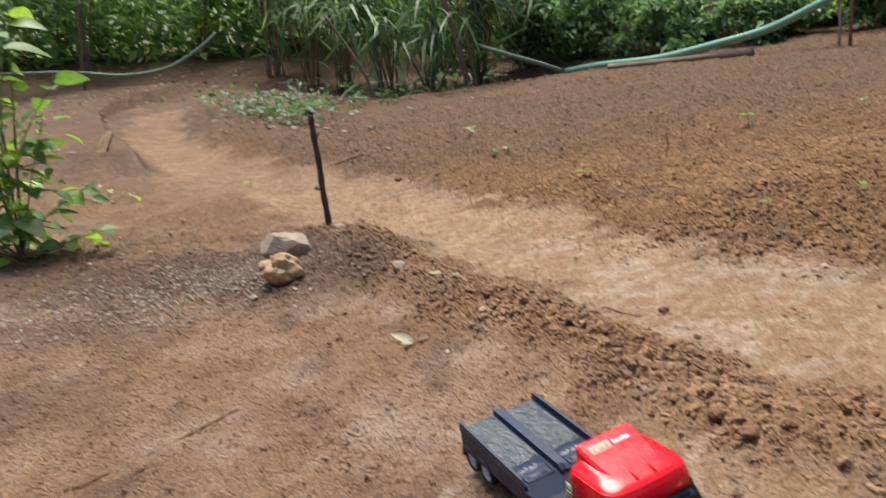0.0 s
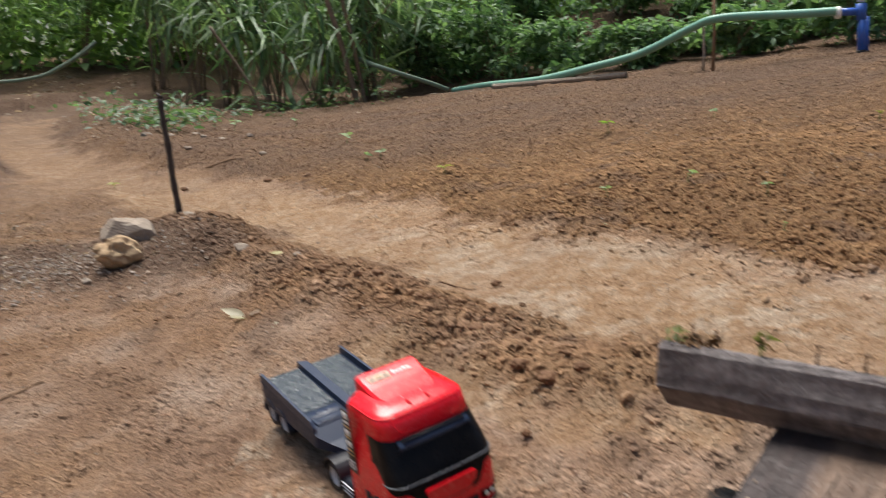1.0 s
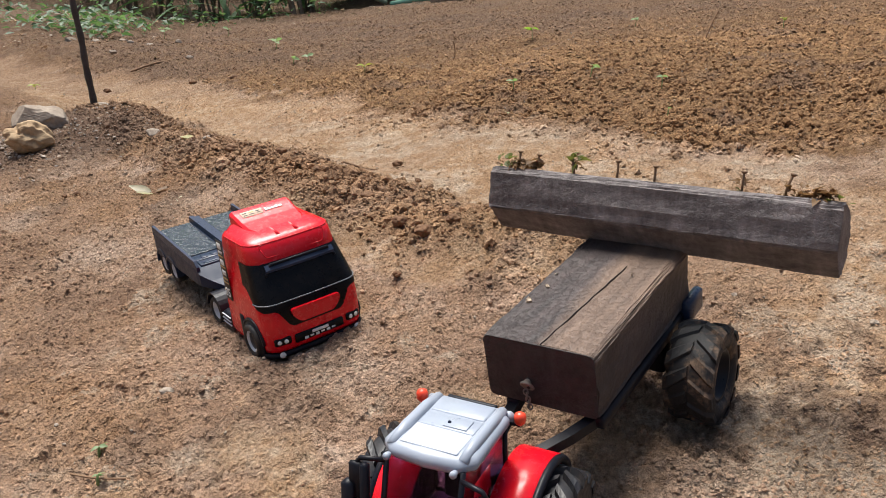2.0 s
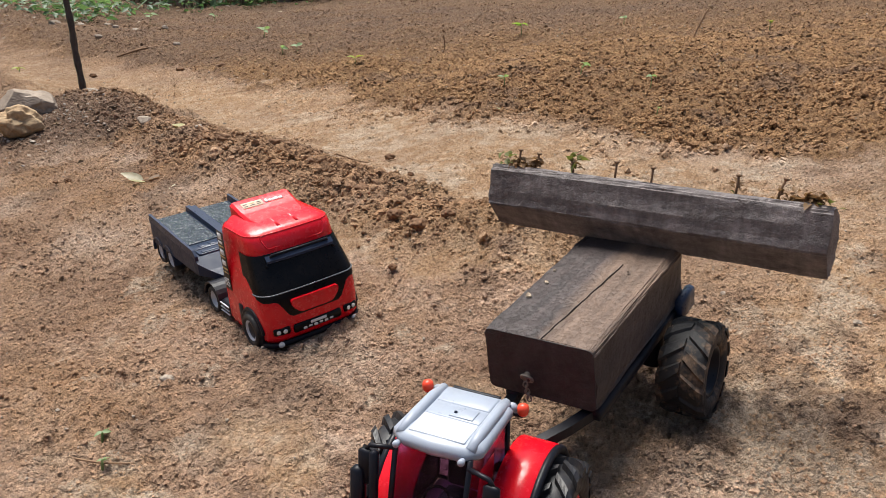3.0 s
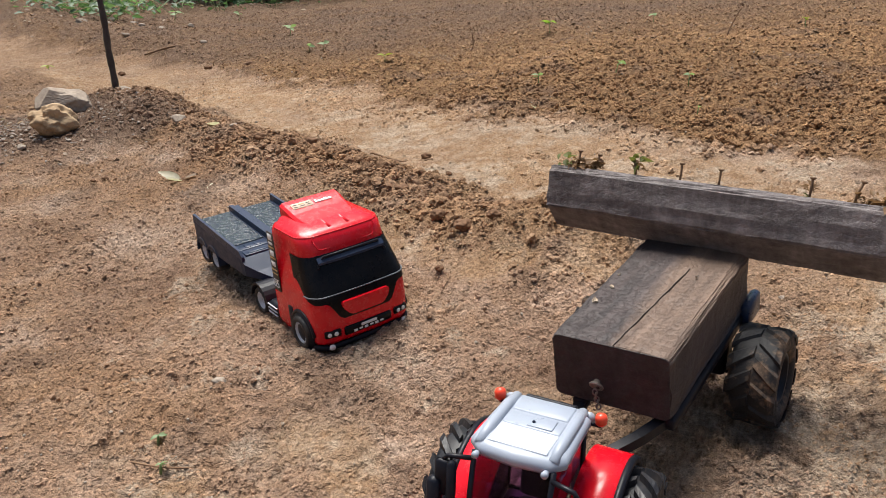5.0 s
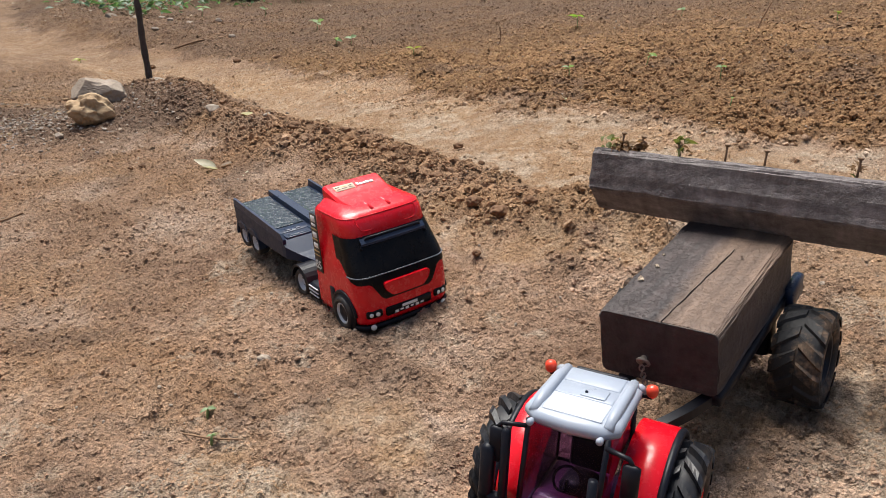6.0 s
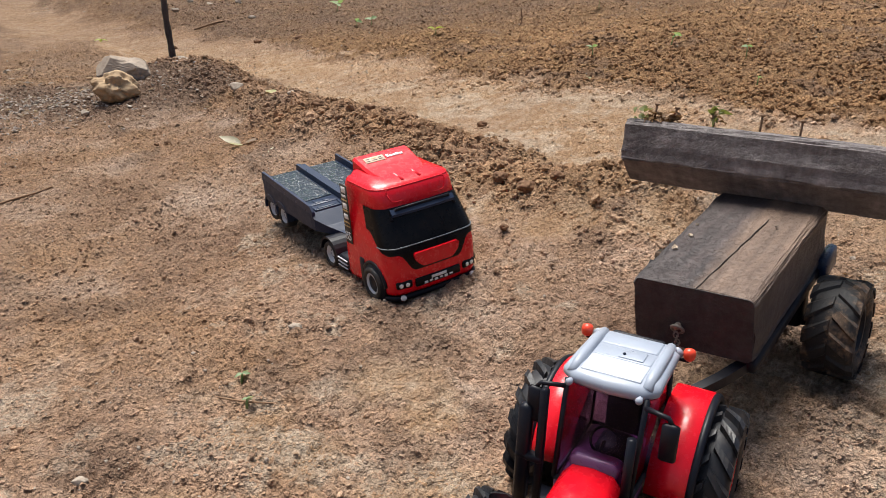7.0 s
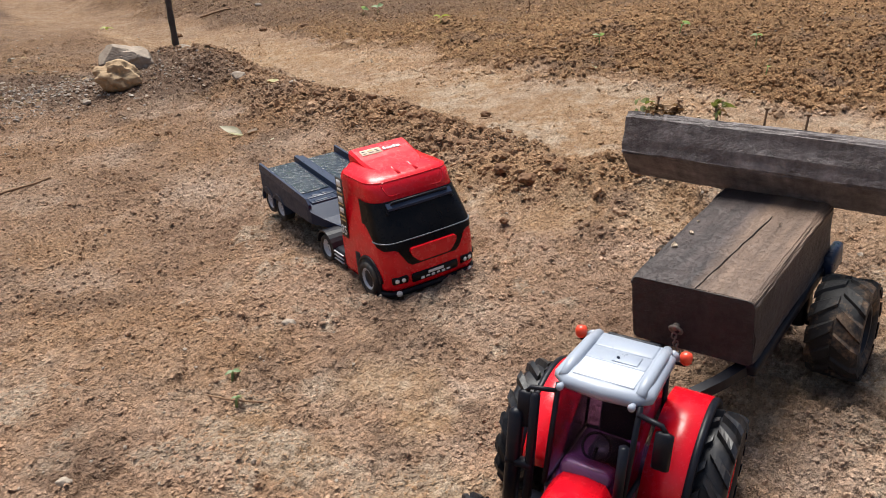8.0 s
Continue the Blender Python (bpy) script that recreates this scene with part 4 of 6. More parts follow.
    for s in (-1, 1):
        part("fog_lamp", mesh("fog_lamp", *moved(turned([(-.002, .0042), (0, .0046), (.0012, .0036), (.0016, .0004)], 14, "Z"), pose(s * .0625, -.0515, .0115, 90, 0, s * 14)), LAMP), lower)
    # side print: black strip with yellow bars, badges and the number
    strip = part("side_sticker", mesh("side_sticker", *block(-.0812, -.0801, .0565, .0775, .070, .165, .0004), DARK_PRINT), lorry, "black side sticker with a white number and bars")
    for z, hgt, m in ((.157, .010, WHITE), (.147, .004, WHITE), (.1405, .0025, YELLOW), (.131, .009, WHITE), (.1235, .0025, YELLOW), (.114, .008, WHITE), (.1045, .0025, YELLOW), (.098, .002, YELLOW)):
        part("print", mesh("print", *block(-.0817, -.0811, .0605 if m is WHITE else .0580, .0735 if m is WHITE else .0760, z - hgt / 2, z + hgt / 2, .0002), m), strip)
    text = bpy.data.curves.new("number", "FONT")
    text.body, text.size, text.extrude, text.align_x, text.align_y = "85", .0195, .0003, "CENTER", "CENTER"
    text.materials.append(WHITE)
    part("number", text, strip, "", pose(-.0817, .067, .0815, 90, 0, -90))
    # chassis, tank, mudguards and wheels
    part("chassis", mesh("chassis", *joined(block(-.040, .040, .03, .185, .016, .030, .002), block(-.03, .03, .12, .18, .030, .037, .002)), BLACK), lorry)
    for s in (-1, 1):
        tank = part("fuel_tank", mesh("fuel_tank", *block(s * .06 - .018, s * .06 + .018, .088, .124, .010, .034, .004), BLACK), lorry)
        for z in (.016, .0225, .029):
            part("step", mesh("step", *block(s * .079 - .001, s * .079 + .001, .090, .122, z - .001, z + .001, .0003), GREY), tank)
        arch = []
        for k in range(13):
            a = math.pi * (k / 12) * .92 + .12
            arch.append([(s * .046, .153 - .031 * math.cos(a), .022 + .031 * math.sin(a)), (s * .080, .153 - .031 * math.cos(a), .022 + .031 * math.sin(a)), (s * .080, .153 - .028 * math.cos(a), .022 + .028 * math.sin(a)), (s * .046, .153 - .028 * math.cos(a), .022 + .028 * math.sin(a))])
        part("mudguard", mesh("mudguard", *loft(arch), BLACK, False), lorry)
        turn = 0 if s > 0 else 180
        wheel(lorry, pose(s * .0765, 0, .0245, 0, 0, turn), .0255, .022, GREY, RUBBER, "front_wheel", .66)
        wheel(lorry, pose(s * .0660, .153, .022, 0, 0, turn), .0228, .026, GREY, RUBBER, "rear_wheel", .66)
    return at


LORRY = toy_lorry()


def toy_lowbed():
    """The flat trailer coupled behind the cab."""
    at = LORRY @ pose(0, .15, .030, 3.4, 0, 0)
    bed = base("toy_flatbed_trailer", at, "dark slate plastic toy flatbed trailer coupled to the lorry", "toy trailer")
    z0, z1 = .022, .046      # deck underside and top at the front
    y0, y1, hw = .048, .262, .080
    rise = lambda y: .006 * (y - y0) / (y1 - y0)
    deck = []
    for y, low, top, half in ((-.045, .014, .022, .040), (.010, .014, .024, .052), (.030, .017, .031, .066), (y0, .019, .040, .079), (y0 + .012, z0 - .003, z1, hw), (y1 - .004, z0 - .010, z1 + rise(y1), hw), (y1, z0 - .007, z1 + rise(y1) - .003, hw - .002)):
        deck.append([(-half, y, low), (-half, y, top), (half, y, top), (half, y, low)])
    part("deck", mesh("deck", *loft(deck), DECK, False), bed, "slate plastic load deck")
    for x0, x1, hgt in ((-.080, -.0735, .012), (.0735, .080, .012), (-.010, .0, .010), (.0, .010, .007)):
        rail = []
        for y in (y0 + .006, y0 + .016, y1 - .012, y1):
            t = z1 + rise(y)
            up = hgt * (.35 if y < y0 + .01 else 1)
            rail.append([(x0, y, t - .004), (x0 + .001, y, t + up), (x1 - .001, y, t + up), (x1, y, t - .004)])
        part("rail", mesh("rail", *loft(rail), SLATE, False), bed)
    for s in (-1, 1):
        cx = s * .041
        mat_rows = [[(cx - .0285, y, z1 + rise(y) - .003), (cx - .0280, y, z1 + rise(y) + .0012), (cx + .0280, y, z1 + rise(y) + .0012), (cx + .0285, y, z1 + rise(y) - .003)] for y in (.112, .150, .190, .225, .256)]
        part("tread_mat", mesh("tread_mat", *loft(mat_rows), SLATE_GRIP, False), bed, "dark embossed tread mat")
        part("front_plate", mesh("front_plate", *block(cx - .027, cx + .027, .086, .108, z1 - .001, z1 + .0022, .001), SLATE), bed)
        for x in (cx - .014, cx + .004):
            part("plate_rib", mesh("plate_rib", *block(x, x + .010, .090, .104, z1 + .001, z1 + .0034, .0006), SLATE), bed)
        part("front_tray", mesh("front_tray", *joined(block(cx - .027, cx + .027, y0 + .014, y0 + .018, z1 - .002, z1 + .003, .001), block(cx - .027, cx - .023, y0 + .014, y0 + .036, z1 - .002, z1 + .003, .001), block(cx - .018, cx + .016, y0 + .022, y0 + .030, z1 - .002, z1 + .002, .001), block(cx + .023, cx + .027, y0 + .014, y0 + .036, z1 - .002, z1 + .003, .001)), SLATE), bed)
        for y in (.187, .234):
            arch = []
            for k in range(13):
                a = math.pi * k / 12 * 1.1 - .15
                c, d = math.cos(a), math.sin(a)
                arch.append([(s * .052, y - .0275 * c, .000 + .0275 * d), (s * .0815, y - .0275 * c, .0275 * d), (s * .0815, y - .0245 * c, .0245 * d), (s * .052, y - .0245 * c, .0245 * d)])
            part("mudguard", mesh("mudguard", *loft(arch), SLATE, False), bed)
            wheel(bed, pose(s * .068, y, -.001, 0, 0, 0 if s > 0 else 180), .0225, .020, GREY, RUBBER, "wheel", .64)
    part("bogie", mesh("bogie", *joined(block(-.05, .05, .165, .255, -.004, .018, .002), block(-.045, .045, .06, .165, .012, .022, .002)), BLACK), bed)
    part("kingpin", mesh("kingpin", *turned([(.004, .010), (.016, .010)], 12, "Z"), BLACK), bed)


toy_lowbed()


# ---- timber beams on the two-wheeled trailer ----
# base tone darkened for the shaded side faces; brown heart shows on top
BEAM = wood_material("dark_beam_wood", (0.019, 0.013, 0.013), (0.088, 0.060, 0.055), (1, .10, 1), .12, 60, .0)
# end grain, its colour darkened further for the shade on the beam's front
BEAM_END_SHADE = wood_material("shaded_end_grain", (0.009, 0.0065, 0.006), (0.042, 0.030, 0.027), (1, 1, 1), .15, 130)
BEAM_TOP = wood_material("upper_beam_wood", (0.100, 0.080, 0.076), (0.40, 0.335, 0.320), (.8, 1, 1), .4, 75, None, (5, .6, .6))
BEAM_AT = place(.6056, .6250, .0608, 11.2, -3.93, -42.74)


def rough_prism(section, length, axis, rng, steps=28, wobble=.0012, name="beam"):
    """A hewn bar: its section carried along the axis with small irregularities and chipped ends."""
    fine = []
    for (a, b), (c, d) in zip(section, section[1:] + section[:1]):
        for k in range(5):
            fine.append((a + (c - a) * k / 5, b + (d - b) * k / 5))
    offs = rng.normal(0, wobble * .5, len(fine))
    rings = []
    for i in range(steps + 1):
        t = length * i / steps
        end = min(i, steps - i)
        offs = offs * .8 + rng.normal(0, wobble * .35, len(fine))
        cx, cz = np.mean([p[0] for p in fine]), np.mean([p[1] for p in fine])
        ring = []
        for k, (u, w) in enumerate(fine):
            s = (1 if end > 0 else .985) + offs[k] / max(.02, math.hypot(u - cx, w - cz))
            q = (cx + (u - cx) * s, cz + (w - cz) * s)
            tt = t + (rng.normal(0, wobble * .5) if end == 0 else 0)
            ring.append((q[0], tt, q[1]) if axis == "Y" else (tt, q[0], q[1]))
        rings.append(ring)
    return loft(rings if axis == "Y" else rings)


def lower_beam():
    rng = np.random.default_rng(11)
    w, h = .0630, .0735
    section = [tuple(p) for p in rounded([(-w, 0), (w, 0), (w, h - .001), (-w, h)], .0075, 3)]
    v, f = rough_prism(section, .262, "Y", rng)
    beam = base("lower_beam", BEAM_AT, "dark weathered square timber beam lying on a small trailer", "timber beam")
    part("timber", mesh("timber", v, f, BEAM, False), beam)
    # thin added plate that carries the front's shade as colour
    slab("shaded_end_grain", [(x * .985, -.0004, .0006 + z * .985) for x, z in section], (0, -.0012, 0), BEAM_END_SHADE, beam, "rough end grain, darkened for its shaded front")
    crack = []
    for k in range(15):
        y = .0 + .19 * k / 14
        x = .004 + .012 * (k / 14) + .0005 * math.sin(k * 2.1)
        crack.append([(x - .0005, y, h - .003), (x - .0003, y, h + .0006), (x + .0003, y, h + .0006), (x + .0005, y, h - .003)])
    part("crack", mesh("crack", *loft(crack), DARK_PRINT, False), beam)
    eye = [(-.014 + .0060 * math.cos(a), -.004 - .004 * math.sin(a), .023 + .0060 * math.sin(a)) for a in np.linspace(0, 2 * math.pi, 15)]
    part("screw_eye", mesh("screw_eye", *joined(tube(eye, .0018, 6), tube([(-.014, .01, .027), (-.014, -.008, .027)], [.0034, .0034], 8)), STEEL), beam, "rusty screw eye")
    chain = base("chain", BEAM_AT @ pose(-.014, -.008, .018), "short rusty steel chain hanging from the beam", "chain")
    for k in range(5):
        link = [(.0024 * math.cos(a), 0, -.0042 * k + .0037 * math.sin(a)) for a in np.linspace(0, 2 * math.pi, 13)]
        v, f = tube(link, .0008, 5)
        part("link", mesh("link", *moved((v, f), pose(.0008 * k, 0, 0, 0, 0, 90 * (k % 2) + 20)), STEEL), chain)
    for x, y, s in ((-.050, .076, .0034), (-.047, .113, .0030), (-.052, .145, .0022), (.03, .17, .0016)):
        p = BEAM_AT @ Vector((x, y, h + s * .6))
        clod = ICO * (s * (1 + .25 * rng.normal(size=(12, 1))))
        ob = new("soil_crumb", mesh("soil_crumb", clod, ICO_FACES, CRUMB, False))
        ob.location = p
        tagged(ob, "small crumb of soil lying on the beam", "soil crumb", "crumbs on the beam")


lower_beam()

UPPER_AT = place(.7536, .7724, .2630, 0, -1.91, -42.65)


def upper_beam():
    rng = np.random.default_rng(17)
    section = [(.0, .0), (-.006, -.006), (-.0096, -.0485), (-.005, -.0535), (.0215, -.080), (.028, -.0855), (.044, -.0855), (.060, -.072), (.064, -.045), (.056, -.024), (.032, -.009), (.006, .0005)]
    v, f = rough_prism(section, .4160, "X", rng, 40, .0009)
    v = [(a - .2080, b, c) for a, b, c in v]
    beam = base("upper_beam", UPPER_AT, "dark grey hewn timber beam lying across another beam", "timber beam")
    part("timber", mesh("timber", v, [tuple(reversed(q)) for q in f], BEAM_TOP, False), beam)
    return rng


upper_beam()
TWIG = plastic("dry_twig", (0.21, 0.125, 0.075), 0.8, 0.2, 0.2)
RUST = plastic("rust", (0.19, 0.115, 0.070), 0.8, 0.2, 0.3)
MOSS = leaf_material("young_leaf", (0.075, 0.085, 0.030), (0.17, 0.185, 0.06), .3, (1.2, 1.2, .7))
DRY = leaf_material("dry_leaf", (0.10, 0.060, 0.035), (0.26, 0.165, 0.095), .2, (1.2, 1.05, .8))


def stubs_on_beam():
    """Old nails standing out of the beam, with moss and withered scraps caught between them."""
    rng = np.random.default_rng(23)
    for x, h, lean in ((-.176, .024, .002), (-.152, .022, .005), (-.098, .020, -.003), (-.042, .023, .001), (.004, .021, .001), (.103, .024, .001), (.148, .026, .006)):
        nail = base("nail", UPPER_AT @ pose(x, .012, -.004), "bent rusty nail standing in the beam", "nail", "nails in the beam")
        pts = [(0, 0, 0), (lean * .2, .001, h * .5), (lean, 0, h)]
        part("shank", mesh("shank", *tube(pts, [.0016, .0014, .0016], 6), RUST), nail)
        part("head", mesh("head", *tube([(lean, 0, h - .0008), (lean * 1.1, 0, h + .0014)], [.0024, .0040], 8), RUST), nail)
    for x, n, r, m, up in ((-.190, 12, .012, MOSS, .008), (-.176, 16, .012, DRY, .007), (-.163, 16, .011, DRY, .005), (-.150, 18, .012, DRY, .009), (-.097, 9, .008, DRY, .012), (-.096, 8, .013, MOSS, .021), (.101, 8, .008, DRY, .012), (.104, 4, .008, MOSS, .003), (.152, 14, .010, DRY, .008), (.166, 12, .012, DRY, .006), (.180, 26, .010, DRY, .006), (.192, 26, .010, DRY, .008), (.201, 6, .009, MOSS, .005)):
        scrap = base("withered_scrap", UPPER_AT @ pose(x, .012, -.004), "withered plant scrap clinging to the beam", "plant scrap", "scraps on the beam")
        at = np.stack([rng.normal(0, .004, n), rng.normal(0, .003, n), np.abs(rng.normal(up, .004, n))], 1)
        turns, sizes = aimed(rng, n, -40, 70), rng.uniform(.6, 1.4, n) * r
        for k in range(n):
            part("shred", leaves("shred", SCRAP, at[k:k + 1], turns[k:k + 1], sizes[k:k + 1], m), scrap)


stubs_on_beam()


def log_trailer():
    """Two-wheeled toy trailer under the beams."""
    trailer = base("toy_log_trailer", BEAM_AT, "black toy log trailer with muddy lugged tyres", "toy trailer")
    frame = joined(block(-.045, -.030, .0, .27, -.012, -.0015, .002), block(.048, .064, .005, .275, -.016, -.0015, .002), block(-.06, .062, .255, .285, -.014, -.002, .002), block(-.05, .05, .03, .05, -.014, -.002, .002))
    part("chassis", mesh("chassis", *frame, BLACK), trailer)
    for foot in ((-.038, .02), (.056, .02)):
        arm = []
        for t in (0, .35, .7, 1):
            x, y, z = -.022 + (foot[0] + .022) * (1 - (1 - t) ** 1.2), -.115 + (foot[1] + .115) * t, -.026 + .018 * t
            arm.append([(x - .006, y, z - .006), (x - .006, y, z + .005), (x + .006, y, z + .005), (x + .006, y, z - .006)])
        part("drawbar_arm", mesh("drawbar_arm", *loft(arm), BLACK, False), trailer, "black steel drawbar arm")
    part("bolster", mesh("bolster", *block(.060, .072, .235, .285, -.018, .012, .003), SLATE), trailer, "bluish grey end bracket")
    part("axle", mesh("axle", *tube([(-.09, .197, -.053), (.10, .197, -.053)], .007, 10), BLACK), trailer)
    for x in (-.04, .05):
        part("axle_mount", mesh("axle_mount", *block(x - .01, x + .01, .179, .215, -.056, -.004, .003), BLACK), trailer)
    for s in (-1, 1):
        wheel(trailer, pose(s * .0985, .197, -.053, 0, 0, 0 if s > 0 else 180), .0585, .054, BLACK, MUDDY, "wheel", .55, 12, .0030, 6, .15)


log_trailer()


# ---- toy tractor ----
def toy_tractor():
    at = place(0.4941, 0.5116, -.078, 2, 0, -33)
    tr = base("toy_tractor", at, "red toy tractor with silver cab roof and lugged tyres", "toy tractor")
    # roof: silver shell, front panel whitened for its reflection between broad side mouldings, ribbed rear panel
    rings = []
    for z, hx, yf, yb in ((.174, .038, -.046, .046), (.178, .0415, -.049, .048), (.183, .0415, -.048, .048), (.1865, .0385, -.044, .045), (.1875, .033, -.038, .040)):
        c = .011
        rings.append([(-hx + c, yf, z), (0, yf - .003, z), (hx - c, yf, z), (hx, yf + c, z), (hx * .99, 0, z), (hx * .97, yb - c, z), (hx * .97 - c, yb, z), (-hx * .97 + c, yb, z), (-hx * .97, yb - c, z), (-hx * .99, 0, z), (-hx, yf + c, z)])
    roof = part("roof", mesh("roof", *loft(rings), SILVER), tr, "silver plastic cab roof")
    part("roof_panel", mesh("roof_panel", *block(-.0255, .0255, -.041, -.010, .186, .1886, .0012), PANEL_SHEEN), roof, "front roof panel, whitened for its reflection")
    part("roof_panel", mesh("roof_panel", *block(-.0255, .0255, -.0085, .014, .186, .1882, .0012), SILVER), roof)
    part("roof_panel", mesh("roof_panel", *block(-.0255, .0255, .0155, .042, .185, .1886, .0012), SILVER), roof)
    part("roof_panel", mesh("roof_panel", *block(-.004, .018, -.006, .011, .188, .1892, .0006), SILVER), roof)
    for x in (-.0315, .0315):
        part("roof_rib", mesh("roof_rib", *tube([(x, -.043, .1835), (x, -.02, .1872), (x, .02, .1872), (x * .98, .044, .1850)], [.0048, .0054, .0054, .0046], 8), SILVER), roof)
        part("corner_lug", mesh("corner_lug", *tube([(x * 1.15, .043, .181), (x * 1.15, .049, .1795)], [.0062, .0045], 10), SILVER), roof)
    for x, y in ((0, -.004), (.012, -.0045)):
        part("hatch_knob", mesh("hatch_knob", *turned([(.1885, .0016), (.1903, .0014), (.191, .0004)], 10, "Z"), SLATE), roof)
    part("rear_edge", mesh("rear_edge", *block(-.024, .024, .046, .0505, .180, .1868, .001), BLACK), roof)
    for s in (-1, 1):
        lamp = part("beacon", mesh("beacon", *[(q[0], q[1]) for q in [turned([(.0, .0030), (.002, .0050), (.007, .0056), (.010, .0045), (.0115, .0010)], 14, "Z")]][0], ORANGE), tr, "orange-red beacon", pose(s * .0475, .043, .1775))
        part("beacon_arm", mesh("beacon_arm", *tube([(s * -.0135, 0, -.001), (0, 0, -.001), (0, 0, .001)], .0018, 6), BLACK), lamp)
        part("work_lamp", mesh("work_lamp", *moved(turned([(-.004, .0022), (0, .0032), (.002, .0028), (.003, .0006)], 12, "Z"), pose(s * .026 - (.004 if s < 0 else -.003), -.055, .1795, 90, 0, 0)), SILVER), roof)
    # cab: pillars, tinted panes, seat and wheel
    corners = {(-1, -1): ((-.034, -.047, .178), (-.033, -.062, .090)), (1, -1): ((.034, -.047, .178), (.033, -.062, .090)), (1, 1): ((.033, .044, .178), (.036, .048, .085)), (-1, 1): ((-.033, .044, .178), (-.036, .048, .085))}
    for top, foot in corners.values():
        part("pillar", mesh("pillar", *tube([top, foot], .0026, 6), BLACK), tr)
    for a, b in (((-1, -1), (1, -1)), ((1, -1), (1, 1)), ((1, 1), (-1, 1)), ((-1, 1), (-1, -1))):
        (t0, f0), (t1, f1) = corners[a], corners[b]
        n = (Vector(t1) - Vector(t0)).cross(Vector(f0) - Vector(t0)).normalized() * .0012
        pane = slab("pane", [t0, t1, f1, f0], n, GLASS, tr, "tinted cab window")
        pane.visible_shadow = False
        part("pane_sill", mesh("pane_sill", *tube([f0, f1], .0024, 6), BLACK), tr)
    part("seat", mesh("seat", *joined(block(-.016, .016, -.005, .028, .082, .098, .004), block(-.016, .016, .024, .034, .096, .140, .004)), BLACK), tr)
    part("cab_floor", mesh("cab_floor", *block(-.034, .034, -.060, .047, .070, .086, .003), PURPLE), tr)
    part("dashboard", mesh("dashboard", *block(-.022, .022, -.060, -.042, .086, .116, .004), PURPLE), tr)
    hoop = [(.012 * math.cos(a), -.034 + .006 * math.sin(a), .121 + .010 * math.sin(a)) for a in np.linspace(0, 2 * math.pi, 17)]
    part("steering_wheel", mesh("steering_wheel", *joined(tube(hoop, .0014, 6), tube([(0, -.034, .121), (0, -.046, .108)], .002, 6)), BLACK), tr)
    # body, bonnet, fenders
    bonnet = []
    for y, hx, z0, z1 in ((-.060, .026, .05, .108), (-.10, .026, .05, .106), (-.15, .024, .05, .098), (-.175, .021, .052, .088), (-.180, .017, .056, .078)):
        bonnet.append([(-hx, y, z0), (-hx, y, z1 - .012), (-hx + .008, y, z1 - .002), (0, y, z1), (hx - .008, y, z1 - .002), (hx, y, z1 - .012), (hx, y, z0)])
    part("bonnet", mesh("bonnet", *loft(bonnet), RED), tr, "red bonnet")
    part("exhaust", mesh("exhaust", *tube([(.030, -.066, .08), (.030, -.066, .150)], [.004, .004], 10), BLACK), tr)
    part("chassis", mesh("chassis", *joined(block(-.022, .022, -.17, .075, .032, .072, .004), block(-.075, .075, .046, .062, .044, .060, .004), block(-.06, .06, -.118, -.106, .036, .048, .003)), BLACK), tr)
    part("tow_hook", mesh("tow_hook", *joined(block(-.008, .008, .07, .11, .030, .038, .002), tube([(0, .10, .030), (0, .10, .052)], .003, 8)), BLACK), tr)
    part("lift_arm", mesh("lift_arm", *tube([(.026, .06, .075), (.03, .09, .060), (.028, .098, .034)], .003, 6), BLACK), tr)
    for s in (-1, 1):
        arch, trim = [], []
        for k in range(17):
            a = math.radians(8 + 150 * k / 16)
            c, d = .054 - .076 * math.cos(a), .0620 + .076 * math.sin(a)
            c2, d2 = .054 - .072 * math.cos(a), .0620 + .072 * math.sin(a)
            arch.append([(s * .036, c, d), (s * .070, c, d), (s * .073, c2, d2), (s * .036, c2, d2)])
            trim.append((s * .0735, c2, d2))
        part("fender", mesh("fender", *loft(arch), RED), tr, "red rear mudguard")
        part("fender_trim", mesh("fender_trim", *tube(trim, .0042, 8), BLACK), tr)
        part("mirror", mesh("mirror", *joined(tube([(s * .034, -.050, .172), (s * .054, -.056, .172), (s * .058, -.056, .166)], .0022, 6), block(s * .057 - .007, s * .057 + .007, -.060, -.054, .134, .168, .002)), BLACK), tr)
        if s < 0:
            part("grab_rail", mesh("grab_rail", *joined(block(-.070, -.058, -.064, -.052, .052, .150, .003), block(-.052, -.045, -.063, -.055, .050, .170, .002), block(-.070, -.045, -.064, -.054, .096, .104, .002)), BLACK), tr, "black grab rail beside the cab")
        turn = 0 if s > 0 else 180
        wheel(tr, pose(s * .083, .054, .0640, 0, 0, turn), .0650, .040, RED, TRACTOR_RUBBER, "rear_wheel", .52, 16, .006, 6)
        wheel(tr, pose(s * .074, -.112, .042, 0, 0, turn), .0420, .030, RED, TRACTOR_RUBBER, "front_wheel", .52, 14, .005, 6)
        part("step", mesh("step", *block(s * .048 - .012, s * .048 + .012, -.056, -.018, .040, .046, .002), BLACK), tr)


toy_tractor()


# ---- plants ----
LEAF_BRIGHT = leaf_material("bush_leaf", (0.105, 0.200, 0.085), (0.240, 0.360, 0.100), .35, (1.5, 1.6, .6))
LEAF_DARK = leaf_material("hedge_leaf", (0.055, 0.120, 0.058), (0.170, 0.275, 0.135))
LEAF_FINE = leaf_material("fine_leaf", (0.070, 0.145, 0.066), (0.200, 0.315, 0.130))
